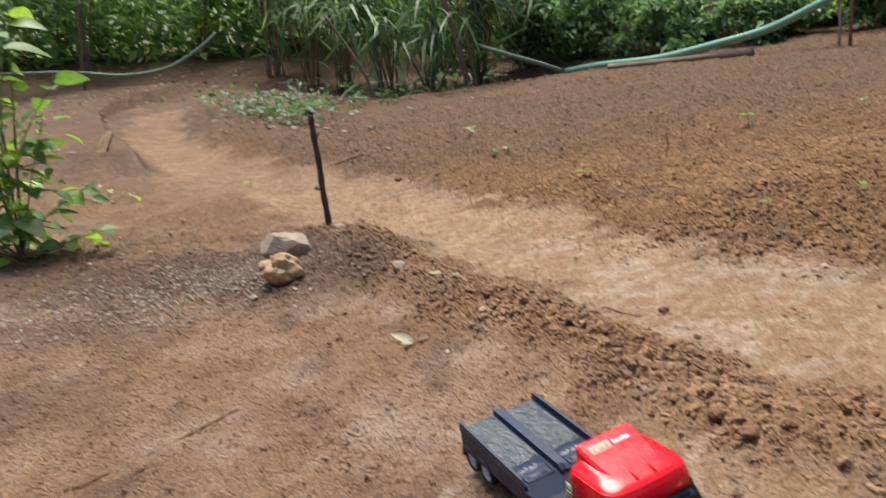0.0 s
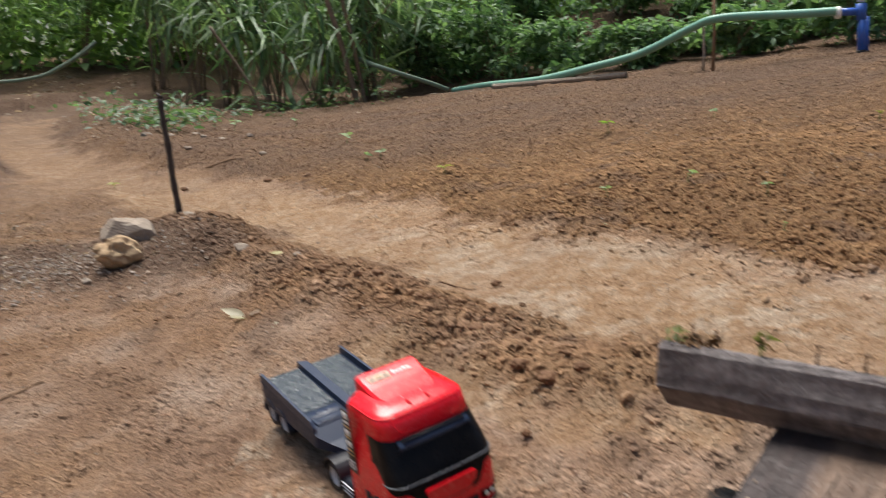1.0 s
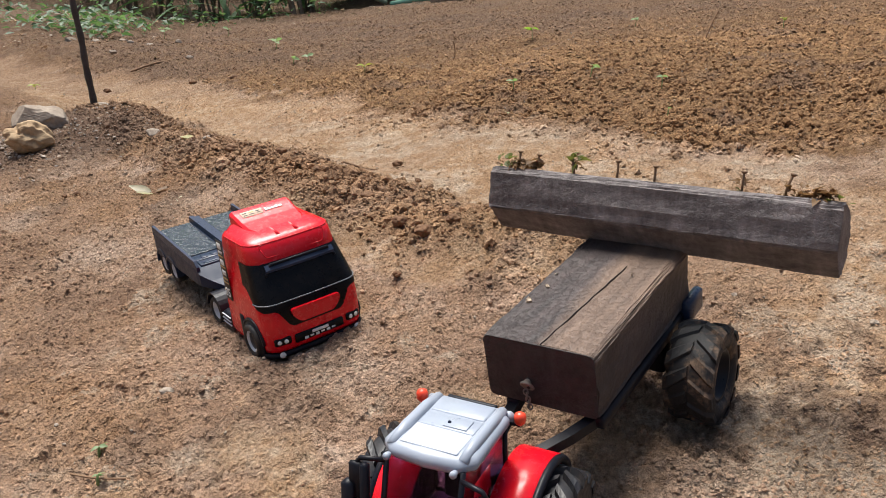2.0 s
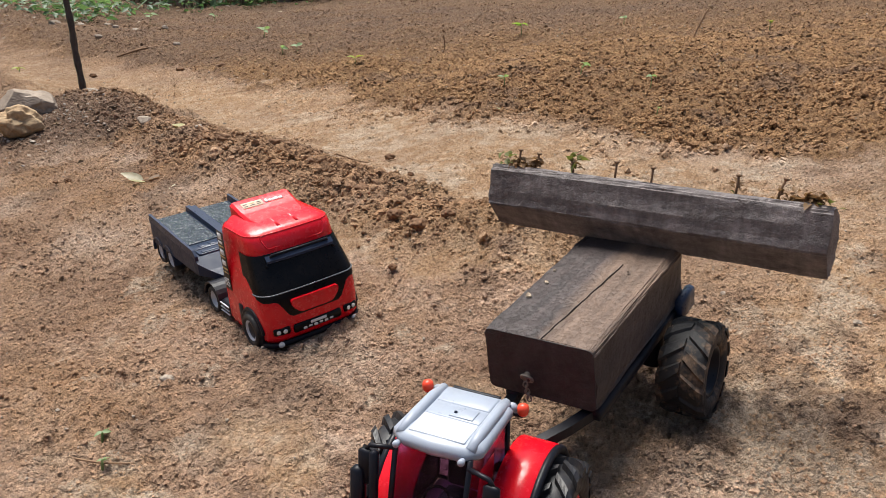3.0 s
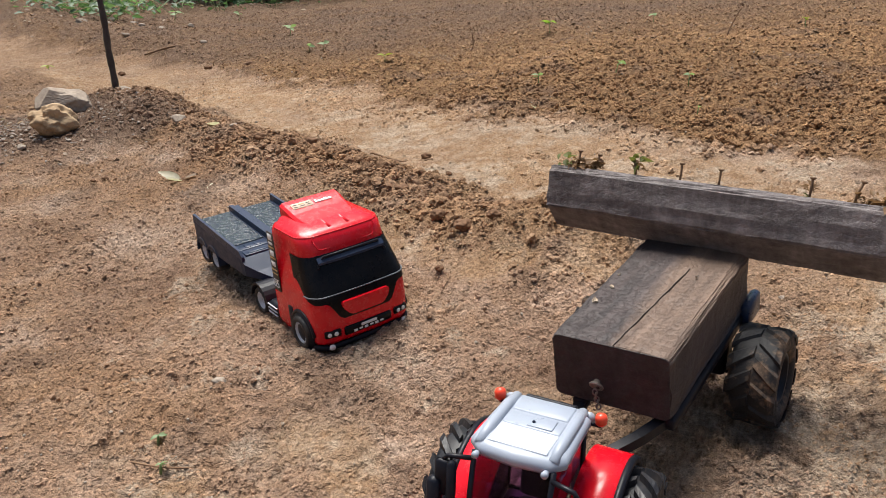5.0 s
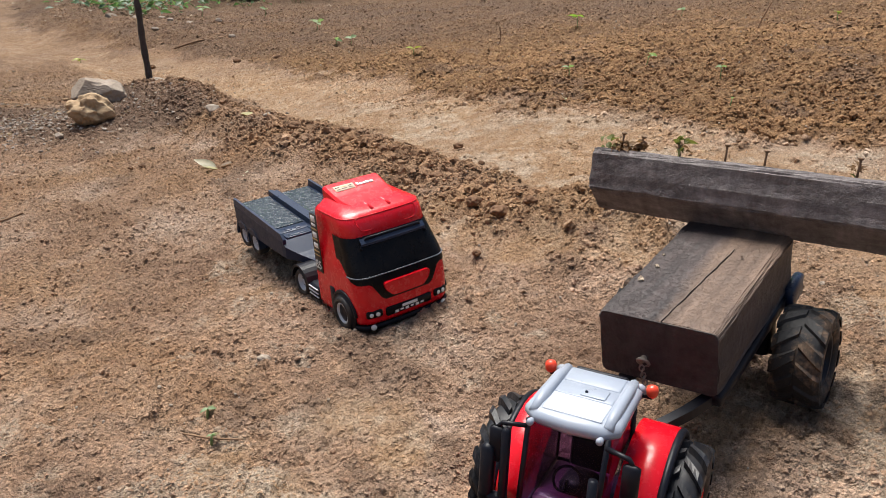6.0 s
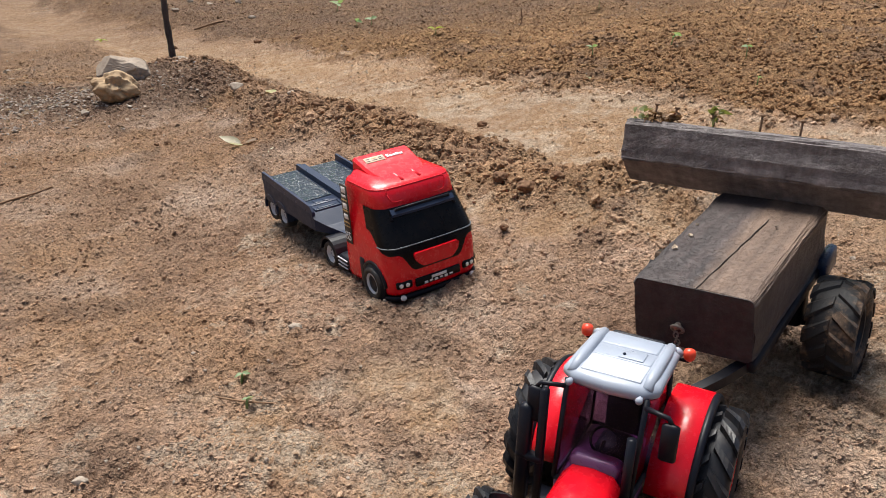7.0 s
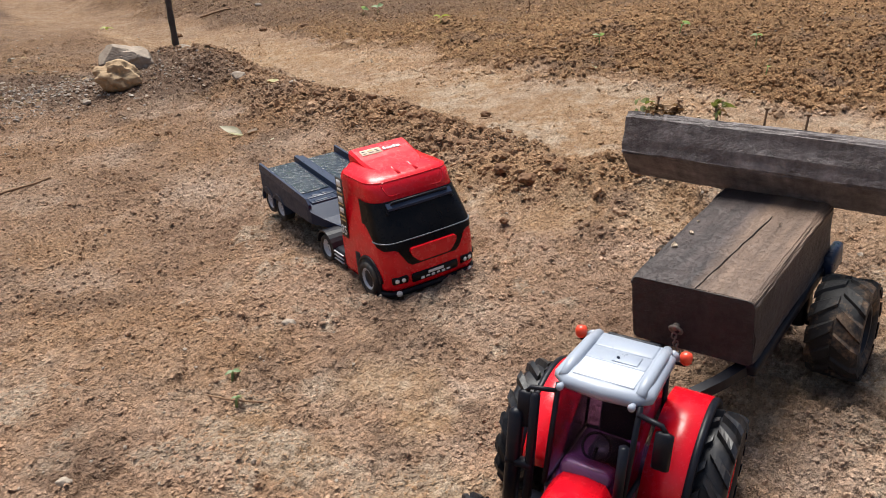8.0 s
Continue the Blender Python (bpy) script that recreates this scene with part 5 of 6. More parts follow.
LEAF_BACK = leaf_material("far_leaf", (0.110, 0.200, 0.090), (0.290, 0.420, 0.180), .3, (1.5, 1.6, .9))
LEAF_STRAP = leaf_material("strap_leaf", (0.075, 0.150, 0.078), (0.215, 0.310, 0.170))
LEAF_GRASS = leaf_material("meadow_grass", (0.090, 0.170, 0.040), (0.170, 0.280, 0.075))
LEAF_HERB = leaf_material("herb_leaf", (0.045, 0.095, 0.044), (0.118, 0.190, 0.102))
LEAF_SEED = leaf_material("seedling_leaf", (0.15, 0.24, 0.11), (0.28, 0.37, 0.21))
LEAF_YELLOW = leaf_material("yellow_leaf", (0.200, 0.230, 0.040), (0.320, 0.340, 0.070))
LEAF_PALE = leaf_material("fallen_leaf", (0.43, 0.41, 0.29), (0.56, 0.53, 0.41), .3, (1.15, 1.15, .9))
DEAD = leaf_material("dead_leaf", (0.09, 0.065, 0.05), (0.33, 0.27, 0.22), .2, (1.2, 1.05, .8))
BARK = stone_material("bark", (0.085, 0.060, 0.042), (0.26, 0.19, 0.135), 45)
GREEN_STEM = plastic("green_stem", (0.14, 0.20, 0.07), 0.5, 0.3, 0.1)
CHAR = wood_material("dark_stick", (0.020, 0.015, 0.013), (0.085, 0.055, 0.042), (1, 1, .1), .1)


def shrub(x, y, height, spread, count, size, material, seed, label, form=OVAL, name="shrub", group="hedge shrubs", low=.05, clumps=16, stems=5):
    """Several bowed stems with a crown of leaf clumps of uneven outline."""
    rng = np.random.default_rng(seed)
    z = ground_z(x, y)
    plant = base(name, pose(x, y, z), label, "shrub" if name == "shrub" else name, group)
    tips = []
    for k in range(stems):
        a, r = rng.uniform(0, 6.28), spread * rng.uniform(.2, .8)
        tip = Vector((r * math.cos(a), r * math.sin(a), height * rng.uniform(.55, .95)))
        mid = Vector((tip.x * .35 + rng.normal(0, .04), tip.y * .35, tip.z * .5))
        tips += [mid, tip]
        part("stem", mesh("stem", *tube(curve_points([(rng.normal(0, .03), rng.normal(0, .03), -.03), mid, tip], 5), list(np.linspace(.009 * height ** .5 + .004, .003, 11)), 6), BARK), plant)
    centres = np.array([(rng.normal(0, spread * .55), rng.normal(0, spread * .5), height * (low + (1 - low) * rng.uniform(0, 1) ** .8)) for _ in range(clumps)])
    which = rng.integers(0, clumps, count)
    at = centres[which] + rng.normal(0, 1, (count, 3)) * np.array([spread * .22, spread * .22, height * .10])
    at[:, 2] = np.abs(at[:, 2]) + .01
    part("foliage", leaves("foliage", form, at, aimed(rng, count, -55, 45), rng.uniform(.6, 1.3, count) * size, material), plant)
    return plant


def near_bush():
    """The broad-leaved bush beside the plot."""
    rng = np.random.default_rng(41)
    foot = Vector((-1.97, 3.45, ground_z(-1.97, 3.45)))
    bush = base("bush", Matrix.Translation(foot), "leafy green bush with broad bright leaves on bare earth", "bush")
    shoots = [((-.02, .02, .5), (.005, 0, 1.26), 12), ((.05, 0, .45), (.255, .02, .79), 10), ((.12, -.02, .16), (.35, .0, .32), 9), ((.2, -.03, .06), (.40, -.03, .12), 8), ((-.12, .03, .25), (-.20, 0, .46), 10), ((.02, .05, .6), (.06, .06, 1.10), 10), ((.06, .03, .3), (.15, .05, .60), 9), ((-.1, -.08, .2), (-.14, -.12, .75), 10), ((-.2, .0, .1), (-.38, -.02, .2), 8), ((.03, -.1, .1), (.10, -.15, .2), 8), ((-.1, .02, .5), (-.16, .03, 1.0), 11), ((-.05, .04, .4), (.13, .03, .46), 9), ((.0, -.05, .4), (.10, -.08, .95), 10)]
    at, turn, size = [], [], []
    for mid, tip, n in shoots:
        line = curve_points([(0, 0, -.02), mid, tip], 8)
        part("stem", mesh("stem", *tube(line, list(np.linspace(.008 if tip[2] > .9 else .005, .002, len(line))), 6), GREEN_STEM if tip[2] > .5 else BARK), bush)
        way = math.atan2(tip[1], tip[0])
        for k in range(n):
            t = .35 + .65 * (k + .5) / n
            p = line[min(int(t * (len(line) - 1)), len(line) - 1)]
            at.append(tuple(p))
            turn.append(aimed(rng, 1, -15, 22, np.array([way + (1.5 if k % 2 else -1.5) + (.0 if k < n - 2 else -.8 if k % 2 else .8)]))[0])
            size.append(rng.uniform(.075, .165) * (1.1 if k > n - 4 else .9))
    for k in range(170):
        at.append((rng.normal(-.02, .18), rng.normal(0, .12), abs(rng.normal(.22, .2))))
        turn.append(aimed(rng, 1, -30, 30)[0])
        size.append(rng.uniform(.05, .11))
    part("foliage", leaves("foliage", OVAL_FINE, np.array(at), np.array(turn), size, LEAF_BRIGHT), bush, "broad bright green leaves")
    for k in range(7):
        a = rng.uniform(0, 6.28)
        pts = [(0, 0, -.01), (.12 * math.cos(a), .12 * math.sin(a), .02), (.24 * math.cos(a + .3), .24 * math.sin(a + .3), .05)]
        part("root_shoot", mesh("root_shoot", *tube(pts, [.010, .007, .003], 6), BARK), bush)


near_bush()


def cane_plant(x, y, seed, height=1.7, blades=230, reach=.36, low=40):
    """Leaning brown canes, bare at the foot, with sprays of hanging strap leaves above and a few tufts below."""
    rng = np.random.default_rng(seed)
    plant = base("cane_plant", pose(x, y, ground_z(x, y)), "tall cane plant with bare brown canes and hanging strap leaves", "cane plant", "cane plants in the hedge")
    nodes_ = []
    for k in range(9):
        h = height * rng.uniform(.65, 1.1)
        tip = (rng.normal(0, .38), rng.normal(0, .2), h)
        line = curve_points([(rng.normal(0, .09), rng.normal(0, .08), -.05), (tip[0] * .35 + rng.normal(0, .04), tip[1] * .4, h * .5), tip], 6)
        part("stem", mesh("stem", *tube(line, list(np.linspace(.017, .006, len(line))), 6), BARK), plant)
        nodes_ += line[7:]
    pick = rng.integers(0, len(nodes_), blades)
    at = np.array([tuple(nodes_[i]) for i in pick]) + rng.normal(0, .07, (blades, 3))
    part("foliage", leaves("foliage", STRAP, at, aimed(rng, blades, -40, 35), rng.uniform(.6, 1.25, blades) * reach, LEAF_STRAP), plant, "long hanging strap leaves")
    foot = np.stack([rng.normal(0, .2, low), rng.normal(-.12, .12, low), rng.uniform(0, .3, low)], 1)
    part("basal_leaves", leaves("basal_leaves", STRAP, foot, aimed(rng, low, 25, 70), rng.uniform(.3, .55, low), LEAF_STRAP), plant)


for k, (x, y, h, low) in enumerate(((-2.35, 11.5, 2.2, 3), (-1.75, 11.0, 2.1, 4), (-1.05, 10.2, 1.75, 16), (-.5, 9.9, 1.5, 24), (.1, 10.05, 1.5, 18), (.7, 10.3, 1.3, 10), (-3.1, 12.6, 2.3, 3))):
    cane_plant(x, y, 60 + k, h, low=low)

HEDGE = "dense dark green leafy shrub in the hedge behind the plot"
for k, (x, y, h, s) in enumerate(((.9, 10.3, .8, .45), (1.6, 10.0, .75, .5), (2.3, 9.3, .5, .4), (3.0, 8.7, .42, .35), (3.8, 8.0, .45, .4), (4.7, 7.5, .9, .5), (5.6, 7.0, 1.0, .6), (1.3, 11.0, .7, .5), (2.6, 10.0, .45, .5), (5.6, 9.2, .8, .6), (7.0, 8.6, 1.4, .8), (2.2, 11.4, .6, .5), (3.3, 10.6, .55, .5), (4.4, 9.9, .55, .5), (5.0, 8.9, .5, .45), (3.9, 9.1, .35, .4))):
    shrub(x, y, h, s, 1500, .10, LEAF_DARK, 100 + k, HEDGE, low=.02)
FINE = "airy tall shrub with fine green leaves behind the plot"
for k, (x, y, h, s) in enumerate(((-2.2, 13.6, 2.4, .8), (-3.4, 14.4, 2.8, .9), (-4.8, 14.2, 2.8, .9), (-6.3, 12.9, 2.8, 1.0), (-7.8, 12.2, 2.8, 1.0), (-9.4, 11.5, 2.8, 1.1), (-.6, 12.6, 2.4, .8), (.5, 12.0, 2.4, .9), (-7.6, 11.0, 1.6, .6))):
    shrub(x, y, h, s, 3300, .125, LEAF_FINE, 140 + k, FINE, NARROW, low=.30, clumps=30)
BACK = "tall leafy tree closing the view behind the hedge"


def tree(x, y, height, spread, seed, count=1200):
    rng = np.random.default_rng(seed)
    t = base("tree", pose(x, y, ground_z(x, y)), BACK, "tree", "trees behind the hedge")
    lean = rng.normal(0, .25, 2)
    trunk = curve_points([(0, 0, -.1), (lean[0] * .4, lean[1] * .4, height * .4), (lean[0], lean[1], height * .9)], 6)
    part("trunk", mesh("trunk", *tube(trunk, list(np.linspace(.10, .025, len(trunk))), 8), BARK), t)
    for k in range(6):
        p = trunk[2 + k]
        a = rng.uniform(0, 6.28)
        q = (p.x + spread * .6 * math.cos(a), p.y + spread * .6 * math.sin(a), p.z + height * .18)
        part("limb", mesh("limb", *tube([p, ((p.x + q[0]) / 2, (p.y + q[1]) / 2, p.z + height * .06), q], [.035, .022, .01], 6), BARK), t)
    centres = np.stack([rng.normal(0, spread * .6, 40), rng.normal(0, spread * .6, 40), height * rng.uniform(.12, 1.0, 40)], 1)
    at = centres[rng.integers(0, 40, count)] + rng.normal(0, 1, (count, 3)) * np.array([.3, .3, .28])
    part("crown", leaves("crown", OVAL, at, aimed(rng, count, -60, 40), rng.uniform(.6, 1.3, count) * .22, LEAF_BACK if seed % 2 else LEAF_FINE), t)


for k, (x, y, h) in enumerate(((-14, 17, 5.5), (-11, 16.5, 5.5), (-8.6, 17.5, 5.5), (-4.0, 17.6, 5), (-1.4, 17.0, 5), (1.2, 17.5, 5), (3.8, 17.4, 5), (6.5, 16.5, 5.5), (9.0, 14.5, 5.5), (11.5, 12, 5.5), (8.0, 11.0, 4.0), (1.8, 13.6, 4.4), (3.6, 12.8, 4.4), (5.2, 11.8, 4.2), (-16, 13, 5.5), (-6.6, 20, 4.6))):
    tree(x, y, h, 1.5, 180 + k)


def slim_trunks():
    """The thin twin trunks that rise out of the hedge, and a dead stem."""
    for pts, r in ((((-.02, 9.62, .50), (-.24, 9.6, 1.17), (-.46, 9.6, 1.88), (-.6, 9.6, 2.6)), .035), (((.06, 9.66, .50), (-.10, 9.66, 1.17), (-.27, 9.66, 1.88), (-.36, 9.7, 2.6)), .028), (((-6.0, 12.2, .4), (-5.96, 12.2, 1.4), (-5.85, 12.2, 2.8)), .024), (((-1.15, 9.5, .2), (-1.3, 9.5, .7), (-1.7, 9.5, 1.3)), .02)):
        foot = Vector(pts[0])
        foot.z = ground_z(foot.x, foot.y) - .03
        t = base("slim_trunk", Matrix.Translation(foot), "thin grey-brown trunk rising out of the hedge", "tree trunk", "slim trunks in the hedge")
        line = curve_points([(0, 0, 0)] + [tuple(Vector(p) - foot) for p in pts[1:]], 6)
        part("bark", mesh("bark", *tube(line, list(np.linspace(r, r * .75, len(line))), 8), BARK), t)


slim_trunks()


def undergrowth():
    """The tangle that closes the view between the hedge and the trees."""
    rng = np.random.default_rng(71)
    n = 17000
    x = np.where(rng.uniform(size=n) < .3, rng.uniform(-12, -3, n), rng.uniform(-18, 10, n))
    y = 15.3 - .05 * np.abs(x) + rng.normal(0, .4, n)
    y = np.where((x > 5), y - (x - 5) * .6, y)
    z = land(x, y) + 3.6 * rng.uniform(0, 1, n) ** 1.05 * (.75 + .5 * rumple(x, y * 0, 1.3, 72))
    gap = (np.abs(x + 5.6) < .8) & (z > land(x, y) + 1.6) & (rng.uniform(size=n) < .8)
    at = np.stack([x, y, z], 1)[~gap]
    wide = np.stack([rng.uniform(-20, 12, 5000), rng.uniform(18, 20, 5000), .6 + 4.5 * rng.uniform(size=5000)], 1)
    at = np.concatenate([at, wide])
    tagged(new("undergrowth", leaves("undergrowth", OVAL, at, aimed(rng, len(at), -50, 40), rng.uniform(.6, 1.3, len(at)) * np.where(np.arange(len(at)) < len(at) - 5000, .25, .5), LEAF_BACK)), "tangled green undergrowth closing the view behind the hedge", "undergrowth", kind="stuff")


undergrowth()


def meadow():
    rng = np.random.default_rng(77)
    n = 1500
    x, y = rng.uniform(-1.5, 8, n), rng.uniform(12.6, 16.5, n)
    at = np.stack([x, y, land(x, y)], 1)
    tagged(new("meadow_grass", leaves("meadow_grass", BLADE, at, aimed(rng, n, 50, 88), rng.uniform(.35, .8, n), LEAF_GRASS)), "bright green meadow grass beyond the hedge", "grass", kind="stuff")


meadow()


def low_herbs():
    rng = np.random.default_rng(81)
    for k, (x, y, s, n) in enumerate(((-1.62, 7.3, .16, 60), (-1.85, 7.9, .22, 90), (-2.25, 8.5, .25, 110), (-1.75, 8.7, .2, 80), (-2.7, 9.1, .25, 90), (-1.3, 8.9, .15, 26), (-2.1, 9.5, .25, 60), (-.35, 9.0, .18, 26), (.25, 9.2, .15, 16), (-.9, 8.9, .15, 20))):
        plant = base("low_herb", pose(x, y, ground_z(x, y)), "low green herb with soft leaves on dark earth", "herb", "low herbs beside the track")
        at = np.stack([rng.normal(0, s, n), rng.normal(0, s, n), np.abs(rng.normal(.10, .07, n))], 1)
        part("foliage", leaves("foliage", OVAL, at, aimed(rng, n, -10, 50), rng.uniform(.05, .11, n), LEAF_HERB), plant)
        for q in range(4):
            p = at[q]
            part("stem", mesh("stem", *tube([(p[0] * .3, p[1] * .3, -.02), tuple(p)], [.004, .002], 5), GREEN_STEM), plant)


low_herbs()


def seedling(x, y, height, leaf, count, material, seed, label="small green seedling sprouting from bare soil"):
    rng = np.random.default_rng(seed)
    z = float(crumbled(np.array([x]), np.array([y]))[0][0])
    plant = base("seedling", pose(x, y, z), label, "seedling", "seedlings on the plot")
    top = (rng.normal(0, .1) * height, rng.normal(0, .1) * height, height)
    part("stem", mesh("stem", *tube([(0, 0, -.01), (top[0] * .4, top[1] * .4, height * .5), top], [.0022, .0018, .0014], 5), GREEN_STEM), plant)
    for k in range(count):
        one = leaves("leaf", OVAL_FINE, np.array([(top[0], top[1], height * (1 - .16 * (k // 2)))]), aimed(rng, 1, -5, 35, np.array([rng.uniform(0, .6) + k * 3.14 + 1.2 * (k // 2)])), [leaf * rng.uniform(.5, .8)], material)
        part("leaf", one, plant)


for k, (x, y, h, s, n, m) in enumerate(((.528, 3.38, .02, .060, 3, LEAF_YELLOW), (.03, 5.3, .06, .085, 4, LEAF_SEED), (.17, 4.65, .03, .06, 3, LEAF_SEED), (.255, 4.64, .04, .07, 3, LEAF_SEED), (1.45, 4.19, .06, .075, 4, LEAF_BRIGHT), (1.235, 2.50, .05, .034, 4, LEAF_SEED), (.983, 2.51, .035, .030, 3, LEAF_SEED), (1.404, 2.30, .035, .028, 3, LEAF_SEED), (-1.1, 7.5, .09, .10, 5, LEAF_SEED), (-1.35, 4.95, .03, .06, 4, LEAF_YELLOW), (.114, .801, .012, .016, 3, LEAF_SEED), (.130, .735, .012, .012, 3, LEAF_SEED), (1.28, 1.95, .02, .025, 2, LEAF_SEED), (2.3, 3.2, .05, .05, 3, LEAF_YELLOW), (-.55, 7.6, .07, .07, 4, LEAF_SEED), (2.02, 4.2, .04, .05, 3, LEAF_SEED))):
    seedling(x, y, h, s, n, m, 300 + k)


def fallen_leaf(x, y, size, material, seed, label, heading=None):
    rng = np.random.default_rng(seed)
    z = float(crumbled(np.array([x]), np.array([y]))[0][0])
    f = leaf_form(7, .28 if heading is None else .2, .5, -.12)
    ob = new("fallen_leaf", leaves("fallen_leaf", f, np.zeros((1, 3)), aimed(rng, 1, 4, 12, None if heading is None else np.radians([heading])), [size], material))
    ob.location = (x, y, z - .001)
    return tagged(ob, label, "fallen leaf", "fallen leaves")


for k, (x, y, s, m, label, heading) in enumerate(((-.070, 1.995, .060, LEAF_PALE, "pale greenish fallen leaf lying on bare earth", 215), (-.072, 2.000, .066, LEAF_PALE, "folded pale fallen leaf on bare earth", 112), (-.062, 1.995, .060, DRY, "dry brown fallen leaf on bare earth", 5))):
    fallen_leaf(x, y, s, m, 340 + k, label, heading)
for k, (x, y, s, m, label) in enumerate(((-.55, 3.3, .05, LEAF_PALE, "pale dry leaf lying beside the track"), (.92, 2.30, .04, LEAF_PALE, "pale dry leaf lying on the tilled bank"), (-.02, 2.35, .05, LEAF_PALE, "pale dry leaf lying on the ridge"), (.02, 1.87, .03, LEAF_PALE, "pale dry leaf scrap on bare earth"))):
    fallen_leaf(x, y, s, m, 343 + k, label)


# ---- rocks, stick, twigs, pebbles ----
def rock(name, x, y, size, material, seed, label, sink=.25, pits=0.0, group="", scoop=False):
    """A weathered stone: a finely divided ball pushed about by several scales of noise."""
    bm = bmesh.new()
    bmesh.ops.create_icosphere(bm, subdivisions=6 if size[0] > .06 else 4, radius=1)
    off = Vector((seed * 3.1, seed * 1.7, seed * .9))
    rng = random.Random(seed)
    cuts = [(Vector((.35, -.25, 1)).normalized(), .82), (Vector((-.8, -.5, .35)).normalized(), .86), (Vector((.75, -.3, .7)).normalized(), .88)] * (size[0] > .08) + [(Vector((rng.gauss(0, 1), rng.gauss(0, 1), rng.gauss(.2, .8))).normalized(), rng.uniform(.74, .98)) for _ in range(0 if pits else 4 if size[0] > .08 else 9)]
    for v in bm.verts:
        d = v.co.normalized()
        r = 1 + .36 * noise.noise(d * 1.2 + off) + .12 * noise.noise(d * 2.6 + off) + .035 * noise.noise(d * 6 + off) + .014 * noise.noise(d * 15 + off)
        r = 1 + .16 * noise.noise(d * 1.3 + off) + .06 * noise.noise(d * 2.8 + off) + .03 * noise.noise(d * 7 + off) + .02 * noise.noise(d * 16 + off) if scoop else r
        for cut, far in cuts:
            if d.dot(cut) > .05:
                r = min(r, far / d.dot(cut) + .02 * noise.noise(d * 9 + off))
        if pits:
            r -= pits * max(0, noise.noise(d * 1.9 + off * 2) - .05) * 1.3
        if scoop:
            r -= .5 * math.exp(-(d - Vector((.45, -.80, .40)).normalized()).length_squared / .22) + .2 * math.exp(-(d - Vector((-.35, -.85, .45)).normalized()).length_squared / .03)
        v.co = Vector((d.x * size[0], d.y * size[1], d.z * size[2])) * r
    me = bpy.data.meshes.new(name)
    bm.to_mesh(me)
    bm.free()
    me.materials.append(material)
    me.polygons.foreach_set("use_smooth", [True] * len(me.polygons))
    ob = new(name, me)
    bed = ground_z(x, y) if size[0] > .03 else float(crumbled(np.array([x]), np.array([y]))[0][0]) + .001
    ob.location = (x, y, bed + size[2] * (1 - 2 * sink))
    return tagged(ob, label, "rock" if size[0] > .03 else "pebble", group)


GREY_ROCK = stone_material("grey_rock", (0.18, 0.135, 0.10), (0.36, 0.295, 0.235), 14)
TAN_ROCK = stone_material("tan_rock", (0.22, 0.135, 0.07), (0.46, 0.33, 0.20), 18)
PALE_ROCK = stone_material("pale_pebble", (0.23, 0.18, 0.135), (0.42, 0.35, 0.28), 60)
rock("rock", -.580, 2.74, (.086, .064, .046), GREY_ROCK, 3, "grey-beige weathered rock lying on the earth mound", .12)
rock("rock", -.545, 2.53, (.073, .058, .050), TAN_ROCK, 8, "tan hollowed rock lying before a grey rock", .12, .35, scoop=True)
for k, (x, y, s) in enumerate(((.169, .933, .010), (-.020, .618, .008), (-.43, 2.93, .022), (-.15, 2.44, .025), (-.62, 2.45, .014), (.03, 2.28, .012), (1.02, 1.18, .006), (.98, .95, .005), (1.25, 1.15, .007), (1.12, .83, .006))):
    rock("pebble", x, y, (s, s * .8, s * .65), PALE_ROCK, 20 + k, "pale grey pebble half sunk in bare earth", .3, group="pale pebbles")
for k, (x, y, s) in enumerate(((-1.75, 7.0, .050), (-1.52, 6.9, .040), (-1.36, 7.12, .036), (-1.18, 6.6, .030), (-1.0, 6.42, .032), (-.76, 6.3, .026), (-1.62, 7.42, .042), (-2.05, 7.5, .034), (-1.1, 5.75, .026), (-.5, 5.2, .024))):
    rock("rock", x, y, (s, s * .8, s * .6), GREY_ROCK, 80 + k, "small beige stone lying at the foot of the bank", .3, group="stones at the bank's foot")
CLOD = stone_material("dark_clod", (0.085, 0.043, 0.023), (0.21, 0.112, 0.058), 40)
for k, (x, y, s) in enumerate(((-.132, 4.30, .045), (.564, 2.01, .019), (.559, 1.33, .026), (.61, 1.30, .02), (.52, 1.40, .022), (-.28, 2.08, .013), (-.30, 2.04, .010), (-.45, 3.6, .025), (-.85, 4.6, .03), (.60, 1.83, .012), (.47, 1.62, .022), (.36, 1.79, .024), (.26, 1.98, .022), (.12, 2.10, .026), (-.36, 4.42, .03), (.5, 1.2, .012))):
    rock("dirt_clod", x, y, (s * .68, s * .6, s * .46), CLOD, 50 + k, "dark brown clod of earth lying on bare ground", .25, .2, "clods of earth")


def slate_piece():
    """A flat tan stone leaning on the cut bank."""
    z = ground_z(-2.78, 5.95)
    ob = new("flat_stone", mesh("flat_stone", *block(-.055, .055, -.014, .014, -.02, .16, .006, (.72, .8)), TAN_ROCK, False))
    ob.matrix_world = pose(-2.78, 5.95, z, -28, 9, -20)
    tagged(ob, "flat tan stone leaning on the cut bank", "stone")


slate_piece()


